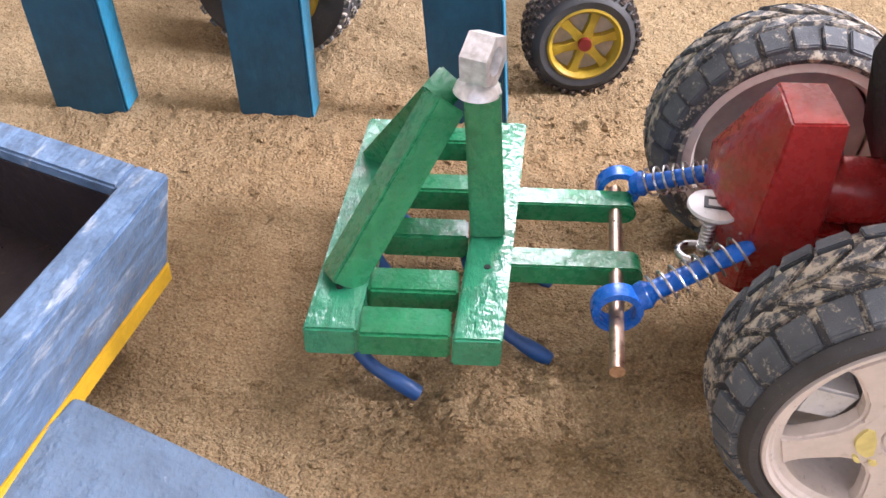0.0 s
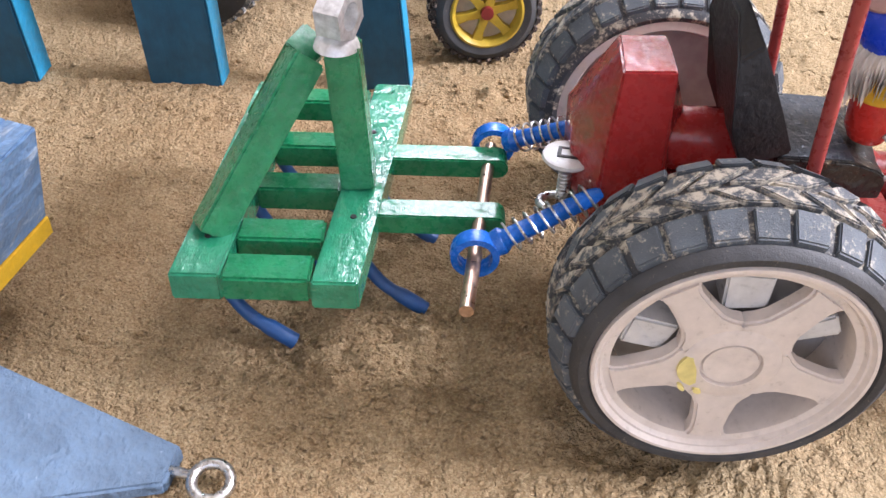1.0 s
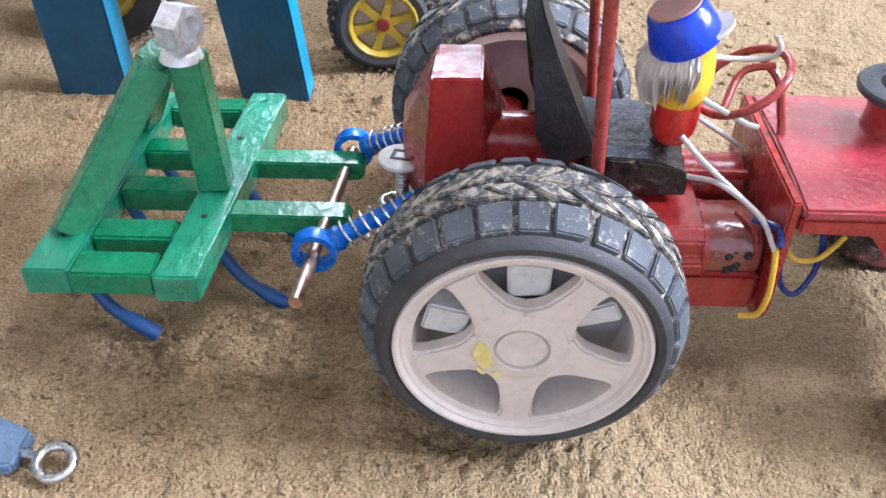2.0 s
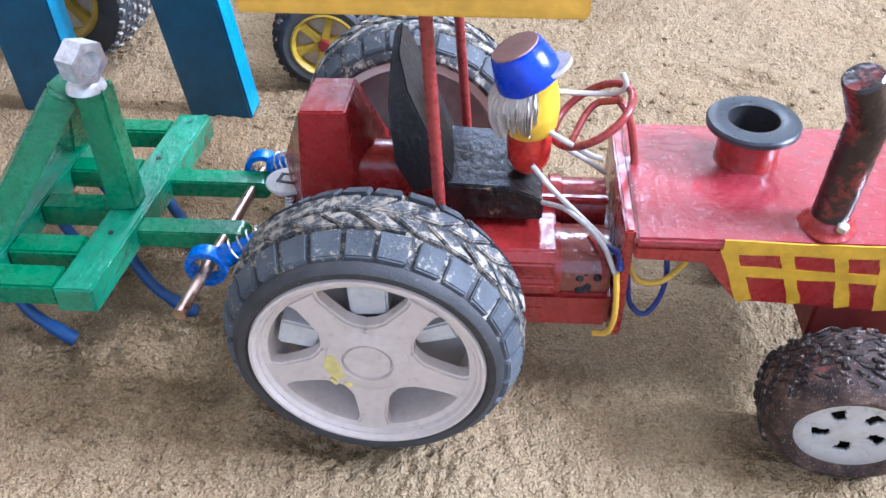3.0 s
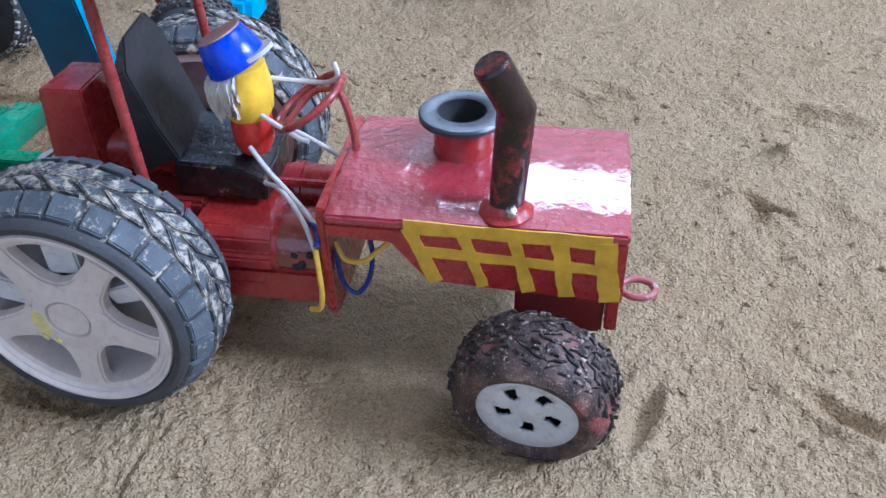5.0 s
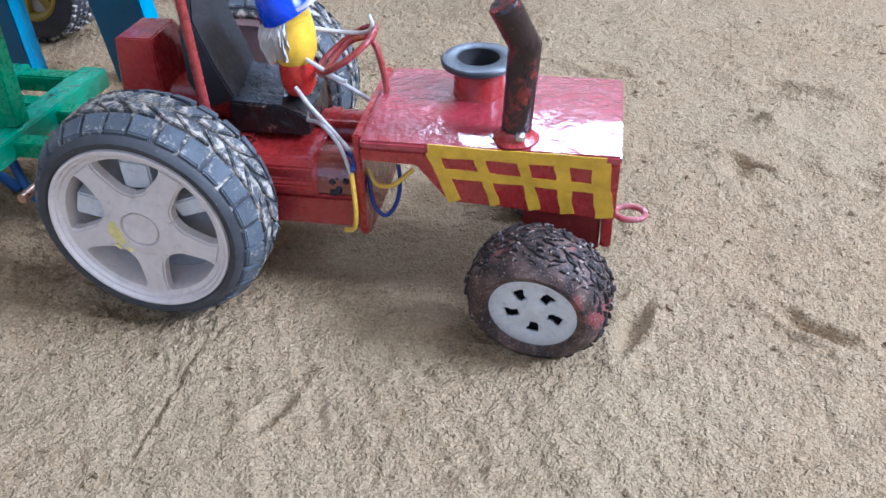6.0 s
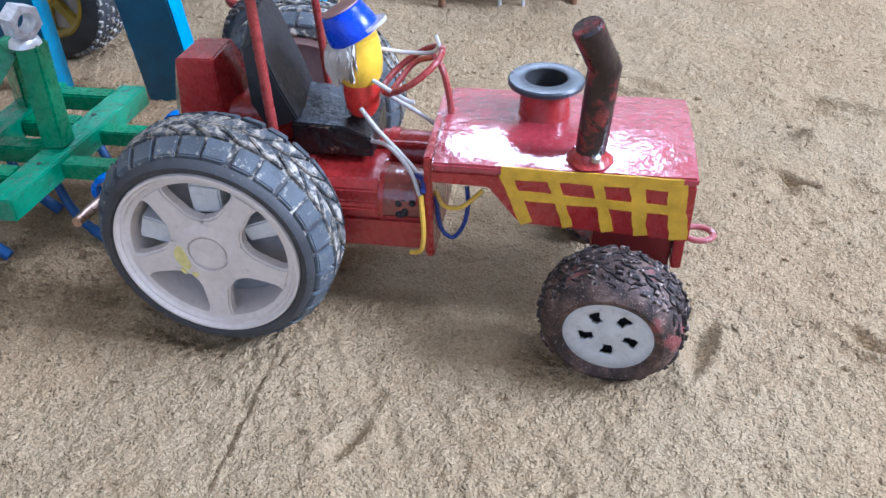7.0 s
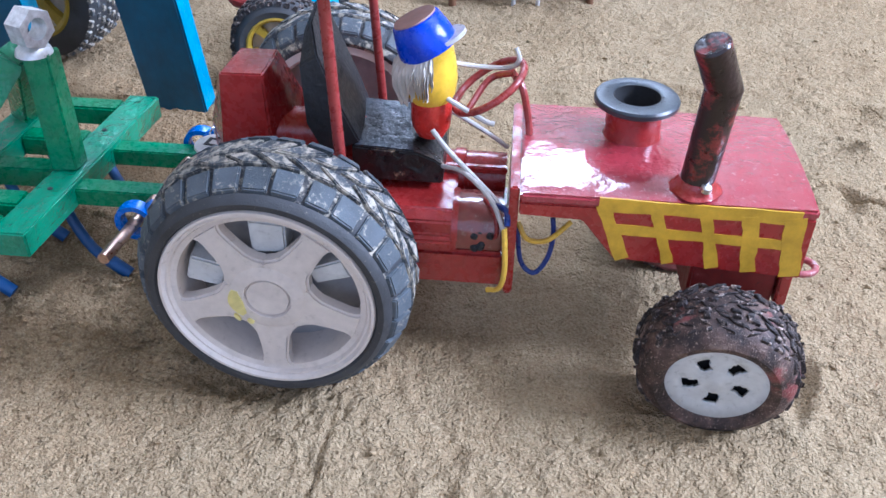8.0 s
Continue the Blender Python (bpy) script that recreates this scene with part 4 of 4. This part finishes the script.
tagged(doll, "yellow doll with blue cap and wire limbs on tractor seat", "doll")

# ---------------------------------------------------------------- the plough
plough = thing("toy_plough", (-0.17, 0.11, 0), "green wooden toy plough frame with blue tines behind the tractor", "toy plough")
PM = Matrix.Translation((0.17, -0.11, 0))
PZ0, PZ1 = 0.0465, 0.0610
LX0, LX1, RX0, RX1 = -0.2165, -0.1955, -0.1580, -0.1385


def ppart(name, bm, mat, label="", bevel=0.0010, parent=None):
    return part(name, bm, mat, parent or plough, label, bevel, m=PM if parent is None else None)


ppart("beam", loft([[(LX0, 0.0400, z), (LX1, 0.0400, z), (LX1 + 0.012, 0.196, z), (LX0 + 0.012, 0.196, z)] for z in (PZ0, PZ1)]), M_GREEN_SHEEN, "green beam coloured paler for the sky sheen on it")
ppart("beam", loft([[(RX0, 0.0365, z), (RX1, 0.0365, z), (RX1 + 0.016, 0.196, z), (RX0 + 0.016, 0.196, z)] for z in (PZ0, PZ1 + 0.0005)]), M_GREEN_SHEEN, "green beam coloured paler for the sky sheen on it")
for y0, y1 in ((0.0392, 0.0560), (0.0650, 0.0800), (0.1010, 0.1150), (0.1360, 0.1500), (0.1780, 0.1920)):
    s = (y0 - 0.04) / 0.156
    ppart("slat", box(LX1 + 0.012 * s + 0.0003, RX0 + 0.016 * s - 0.0003, y0, y1, PZ0 + 0.001, PZ1 - 0.001), M_GREEN, bevel=0.0012)
APEX = Vector((-0.1545, 0.1130, 0.1275))
ppart("brace", beam((-0.2050, 0.0690, 0.0600), APEX + Vector((-0.010, -0.003, -0.004)), 0.0145, 0.0145, up=(0.6, -0.6, 0.5)), M_GREEN, "slanted green brace")
ppart("brace", beam((-0.1960, 0.1640, 0.0600), APEX + Vector((-0.010, 0.006, -0.003)), 0.0145, 0.0145, up=(0.6, 0.6, 0.5)), M_GREEN, "slanted green brace")
ppart("upright", beam((-0.1435, 0.1060, 0.0610), APEX + Vector((0.005, 0.002, 0.000)), 0.0145, 0.0150, up=(1, 0, 0.2)), M_GREEN, "green upright bar")
# nut standing on edge
nut_m = Matrix.Translation((-0.1500, 0.1120, 0.1420)) @ Euler((radians(0), radians(22), radians(66))).to_matrix().to_4x4()
bm = bmesh.new()
seg = 24
rows = []
for r_out, y in ((False, -0.0058), (True, -0.0058), (True, 0.0058), (False, 0.0058)):
    row = []
    for i in range(seg):
        a = 2 * math.pi * i / seg
        if r_out:
            k = (a % (math.pi / 3)) - math.pi / 6
            rr = 0.0098 / math.cos(k)
        else:
            rr = 0.0060
        row.append(bm.verts.new((rr * math.cos(a), y, rr * math.sin(a))))
    rows.append(row)
for a, b in zip(rows, rows[1:] + rows[:1]):
    for i in range(seg):
        bm.faces.new((a[i], a[(i + 1) % seg], b[(i + 1) % seg], b[i]))
bmesh.ops.transform(bm, matrix=nut_m, verts=bm.verts)
ppart("nut", bm, M_NUT, "silver hexagon nut standing on edge", bevel=0)
bm = lathe([(0, 0), (0.010, 0), (0.009, 0.003), (0.005, 0.006), (0, 0.006)], 20, closed=False)
bmesh.ops.transform(bm, matrix=pose(-0.1515, 0.1125, 0.1270, 90), verts=bm.verts)
ppart("glue_blob", bm, M_NUT, "silver-painted glue blob", bevel=0)
# towing arms with rounded ends
for y0, y1, xe in ((0.0860, 0.0990, -0.0760), (0.1310, 0.1440, -0.0730)):
    r = (PZ1 - 0.0030 - (PZ0 + 0.001)) / 2
    zc = PZ0 + 0.001 + r
    out = [(RX1 + 0.004, zc + r), (RX1 + 0.004, zc - r)] + [(xe - r + r * math.cos(a), zc + r * math.sin(a)) for a in [radians(-90 + 18 * i) for i in range(11)]]
    ppart("towing_arm", prism(out, "y", y0, y1), M_GREEN, "green towing arm with rounded end", bevel=0.0008)
ppart("cross_pin", tube([(-0.0945, 0.0280, 0.0560), (-0.0810, 0.1500, 0.0535)], 0.0031, 14), M_COPPER, "coppered cross pin", bevel=0)
# tines
for x, y in ((-0.190, 0.065), (-0.130, 0.089), (-0.183, 0.121), (-0.126, 0.143), (-0.180, 0.168)):
    pts = smooth_path([(x - 0.022, y + 0.012, PZ0 + 0.002), (x - 0.016, y + 0.008, 0.030), (x - 0.004, y + 0.002, 0.014), (x + 0.010, y - 0.002, 0.006), (x + 0.018, y - 0.003, 0.0005)], 4)
    ppart("tine", tube(pts, 0.0032, 10, taper=[1.0 + 0.25 * (i > len(pts) - 7) for i in range(len(pts))]), M_TINE, "blue painted curved tine", bevel=0)
for x, y in ((-0.2046, 0.0646), (-0.1440, 0.0800), (-0.1400, 0.148)):
    bm = lathe([(0, 0), (0.0016, 0), (0.0014, 0.0008), (0, 0.0008)], 10, closed=False)
    bmesh.ops.transform(bm, matrix=pose(x, y, PZ1 + 0.0002, 90), verts=bm.verts)
    ppart("nail_head", bm, M_DARK, "sunk dark nail head", bevel=0)

# ---------------------------------------------------------------- the cart
TURN = 78.0
SKEW = Matrix(((1, 0.2, 0, 0), (0, 1, 0, 0), (0, 0, 1, 0), (0, 0, 0, 1)))


def cpart(name, bm, *rest, **more):
    bmesh.ops.transform(bm, matrix=SKEW, verts=bm.verts)
    return part(name, bm, *rest, **more)


cart = thing("toy_cart", (-0.2700, 0.0770, 0), "grey-blue painted wooden toy cart with yellow stripe and drawbar", "toy cart", turn=TURN)
# cart axes: x runs along the front board (0 at the corner, towards -x), y away from the tractor
CL, CD, CT = 0.185, 0.26, 0.0160
CZ0, CZ1 = 0.0540, 0.1060
cpart("front_board", loft([[(-CL, 0.0130, CZ0), (0.0015, 0.0125, CZ0), (0.0015, CT + 0.0125, CZ0), (-CL, CT + 0.013, CZ0)], [(-CL, 0, CZ1), (0, 0.0004, CZ1), (0, CT, CZ1 - 0.0006), (-CL, CT, CZ1)]]), M_CART, cart, "brushed grey-blue front board", bevel=0.0012)
cpart("side_board", loft([[(-CT, CT + 0.0135, CZ0), (0.0022, CT + 0.0135, CZ0), (0.0022, CD, CZ0), (-CT, CD, CZ0)], [(-CT, CT + 0.0003, CZ1 - 0.001), (0.0005, CT + 0.0003, CZ1 - 0.001), (0.0005, CD, CZ1 - 0.001), (-CT, CD, CZ1 - 0.001)]]), M_CART, cart, "brushed grey-blue side board", bevel=0.0012)
cpart("side_board", box(-CL, -CL + CT, CT + 0.0003, CD, CZ0, CZ1 - 0.001), M_CART, cart, "brushed grey-blue side board", bevel=0.0012)
cpart("tail_board", box(-CL + CT, -CT, CD - CT, CD, CZ0, CZ1 - 0.001), M_CART, cart, "brushed grey-blue tail board", bevel=0.0012)
# floor and thin inner linings in near-black with brown flecks
cpart("cart_floor", box(-CL + CT, -CT, CT, CD - CT, CZ0 + 0.001, CZ0 + 0.007), M_CART_INSIDE, cart, "dark stained cart floor")
cpart("lining", loft([[(-CL + CT, CT + 0.0130, CZ0 + 0.007), (-CT, CT + 0.0130, CZ0 + 0.007), (-CT, CT + 0.0142, CZ0 + 0.007), (-CL + CT, CT + 0.0142, CZ0 + 0.007)], [(-CL + CT, CT + 0.0016, CZ1 - 0.005), (-CT, CT + 0.0016, CZ1 - 0.005), (-CT, CT + 0.0028, CZ1 - 0.005), (-CL + CT, CT + 0.0028, CZ1 - 0.005)]]), M_CART_INSIDE, cart)
cpart("lining", box(-CT - 0.001, -CT - 0.0002, CT, CD - CT, CZ0 + 0.007, CZ1 - 0.006), M_CART_INSIDE, cart)
cpart("stripe_board", box(-CL, 0.0021, 0.0122, 0.0332, CZ0 - 0.0095, CZ0 - 0.0002), M_YELLOW, cart, "yellow painted stripe", bevel=0.0005)
cpart("stripe_board", box(-0.02, 0.0026, 0.0335, CD, CZ0 - 0.0095, CZ0 - 0.0002), M_YELLOW, cart, "yellow painted stripe", bevel=0.0005)
cpart("bed", box(-CL + 0.004, -0.004, 0.018, CD - 0.004, CZ0 - 0.009, CZ0 + 0.0005), M_CART, cart)
for x in (-0.02, -CL - 0.012):
    knobby_wheel(cart, pose(x - 0.01, CD * 0.62, 0.0365, 0, 0, 90), rim_colour=M_YELLOW)
part("axle", tube([(-CL - 0.01, CD * 0.62, 0.0365), (0.0, CD * 0.62, 0.0365)], 0.005, 12), M_STEEL, cart)
part("axle_support", box(-CL * 0.75, -CL * 0.25, CD * 0.56, CD * 0.68, 0.035, CZ0 - 0.008), M_CART, cart, bevel=0.001)

cart_inv = cart.matrix_world.inverted()
drawbar = [(-0.2960, 0.0080, 0.0540), (-0.2081, -0.0052, 0.0080), (-0.2110, -0.0235, 0.0080), (-0.3320, -0.0830, 0.0540)]
low_ = [(x, y, z - 0.0075) for x, y, z in drawbar]
bm = loft([[cart_inv @ Vector(p) for p in low_], [cart_inv @ Vector(p) for p in drawbar]])
part("drawbar", bm, M_TONGUE, cart, "weathered grey-blue tapered drawbar", bevel=0.0012)
part("drawbar_eye", tube([cart_inv @ v for v in ring_of((-0.1930, -0.0215, 0.0075), (0.05, -0.2, 1), 0.0076)], 0.0023, 10, closed=True), M_STEEL, cart, "steel screw eye")
part("eye_shank", tube([cart_inv @ Vector(p) for p in ((-0.2130, -0.0150, 0.0055), (-0.2000, -0.0188, 0.0068))], 0.0022, 10), M_STEEL, cart)

# ---------------------------------------------------------------- blue plank posts behind
POSTS = [(-0.3935, 0.3010, 2, -2), (-0.2740, 0.3010, 3, -1), (-0.1500, 0.3020, 5, -5)]
for x, y, fore, sway in POSTS:
    post = thing("plank_post", (x, y, 0), "blue-green painted upright wooden plank standing in sand", "post", "row of blue planks")
    post.matrix_world = pose(x, y, 0, fore, sway, -4)
    part("plank", box(-0.0235, 0.0235, -0.010, 0.010, -0.008, 0.46, jitter=0.0007), M_TEAL, post, bevel=0.0012)
    # strip that puts the side light on the plank's right edge into colour
    part("lit_edge", box(0.0236, 0.0243, -0.0092, 0.0092, 0.001, 0.459), M_TEAL_LIT, post, "plank edge coloured lighter for the light from the right")


# ---------------------------------------------------------------- other toys behind
def spoked_toy_wheel(parent, at, R, W, turn, hub=M_DARKRED):
    """A wheel of a toy; its outer face looks to -y."""
    m = pose(*at, 0, 0, turn)
    h = W / 2
    k = R / 0.040
    w = part("wheel", lathe([(0.026 * k, -h), (0.031 * k, -h - 0.001), (R - 0.004, -h + 0.002), (R - 0.001, -h + 0.008), (R - 0.001, h - 0.008), (R - 0.004, h - 0.002), (0.026 * k, h)], 56), M_SIDEWALL, parent, "black rubber tyre", m=m)
    bm = bmesh.new()
    for row in range(7):
        y = -h + 0.003 + (W - 0.006) * row / 6
        n = 34
        for i in range(n):
            g = 2 * math.pi * (i + 0.5 * (row % 2)) / n
            rows = []
            for r, q in ((R - 0.002 - 0.002 * abs(row - 3) / 3, 1), (R + 0.001 - 0.002 * abs(row - 3) / 3, 0.7)):
                rows.append([(r * math.cos(g + s * 0.06 * q), y + t * 0.0022 * q, r * math.sin(g + s * 0.06 * q)) for s, t in ((-1, -1), (1, -1), (1, 1), (-1, 1))])
            loft(rows, bm)
    part("tread", bm, M_KNOB if R < 0.05 else M_RUBBER, w, "dusty tread blocks", smooth=0)
    rim = part("rim", lathe([(0.026 * k, -h - 0.0005), (0.0245 * k, -h - 0.001), (0.022 * k, -h + 0.002), (0.022 * k, h - 0.004), (0.026 * k, h - 0.004)], 48), M_OLD_YELLOW, w, "grimy yellow painted rim")
    for i in range(6):
        a = radians(60 * i + 15)
        out = [(0.004, 0.0035), (0.014, 0.0024), (0.0225, 0.0036), (0.0225, -0.0036), (0.014, -0.0024), (0.004, -0.0035)]
        pts = [((u * math.cos(a) - v * math.sin(a)) * k, (u * math.sin(a) + v * math.cos(a)) * k) for u, v in out]
        part("spoke", prism(pts, "y", -h + 0.002, -h + 0.007), M_OLD_YELLOW, rim)
    part("hub", lathe([(0, -h - 0.001), (0.0045 * k, -h - 0.001), (0.005 * k, -h + 0.006), (0, -h + 0.006)], 16, closed=False), hub, rim, "red hub")
    part("back_disc", lathe([(0, -h + 0.0085), (0.022 * k, -h + 0.0085), (0.022 * k, -h + 0.011), (0, -h + 0.011)], 32, closed=False), M_PALE, rim)
    return w


buggy = thing("toy_buggy", (-0.06, 0.39, 0), "cyan toy buggy with yellow spoked wheels", "toy buggy")
BM = Matrix.Translation((0.06, -0.39, 0))
spoked_toy_wheel(buggy, (-0.0190, -0.042, 0.0385), 0.0385, 0.034, 6)
spoked_toy_wheel(buggy, (0.0000, 0.060, 0.0340), 0.0340, 0.030, -70)
part("body", loft([[(-0.075, 0.372, 0.030), (-0.045, 0.372, 0.030), (-0.045, 0.455, 0.030), (-0.080, 0.455, 0.030)],
                   [(-0.080, 0.385, 0.060), (-0.045, 0.385, 0.060), (-0.045, 0.452, 0.064), (-0.085, 0.452, 0.064)]]), M_CYAN, buggy, "cyan painted body", bevel=0.006, m=BM)
bm = lathe([(0.006, 0), (0.010, 0), (0.010, 0.002), (0.006, 0.002)], 24)
bmesh.ops.transform(bm, matrix=pose(-0.062, 0.425, 0.0635, 90, 0, 0) @ Matrix.Diagonal((1, 1, 1.5, 1)), verts=bm.verts)
part("painted_ring", bm, M_YELLOW, buggy, "yellow painted ring", m=BM)
part("axle", tube([(-0.079, 0.350, 0.0385), (-0.060, 0.440, 0.036)], 0.004, 10), M_DARK, buggy, m=BM)
part("bumper", tube(smooth_path([(-0.140, 0.420, 0.055), (-0.128, 0.395, 0.05), (-0.110, 0.39, 0.05), (-0.095, 0.40, 0.052)]), 0.004, 8), M_DARKRED, buggy, "dull red bent bumper", m=BM)

wagon = thing("toy_wagon", (-0.285, 0.388, 0), "toy wagon on large yellow wheels", "toy wagon")
spoked_toy_wheel(wagon, (0, 0, 0.0610), 0.0610, 0.046, -14, M_YELLOW)
part("bed", box(-0.10, 0.06, 0.04, 0.16, 0.095, 0.11), M_DARKRED, wagon, "dull red bed", bevel=0.002)
part("axle", tube([(0, 0.0, 0.061), (0.035, 0.15, 0.061)], 0.005, 10), M_DARK, wagon)
part("axle_support", box(0.0, 0.03, 0.06, 0.12, 0.058, 0.096), M_DARKRED, wagon)
spoked_toy_wheel(wagon, (0.04, 0.17, 0.0610), 0.0610, 0.046, 166, M_YELLOW)


bench = thing("toy_bench", (0.12, 0.585, 0), "small brown toy bench with pale wire legs", "toy bench")
for x, y, tone, r in ((-0.015, -0.040, M_WIRE_W, 0.0022), (0.009, -0.035, M_WIRE_W, 0.0022), (0.061, -0.019, M_WOODDARK, 0.004), (-0.075, -0.045, M_WOODDARK, 0.004), (-0.075, 0.04, M_WOODDARK, 0.004), (0.061, 0.05, M_WOODDARK, 0.004)):
    part("leg", tube([(x, y, -0.003), (x, y, 0.062)], r, 10), tone, bench)
part("seat", box(-0.085, 0.070, -0.052, 0.06, 0.0618, 0.072), M_WOODDARK, bench, "dark brown seat board", bevel=0.001)
rack = thing("toy_rack", (0.345, 0.625, 0), "small pale wire toy rack", "toy rack")
for x, y in ((-0.011, -0.02), (0.010, -0.018), (-0.011, 0.02), (0.010, 0.02)):
    part("leg", tube([(x, y, -0.003), (x, y, 0.06)], 0.0022, 8), M_WIRE_W, rack)
part("shelf", box(-0.016, 0.016, -0.026, 0.026, 0.0595, 0.064), M_WIRE_W, rack, bevel=0.001)
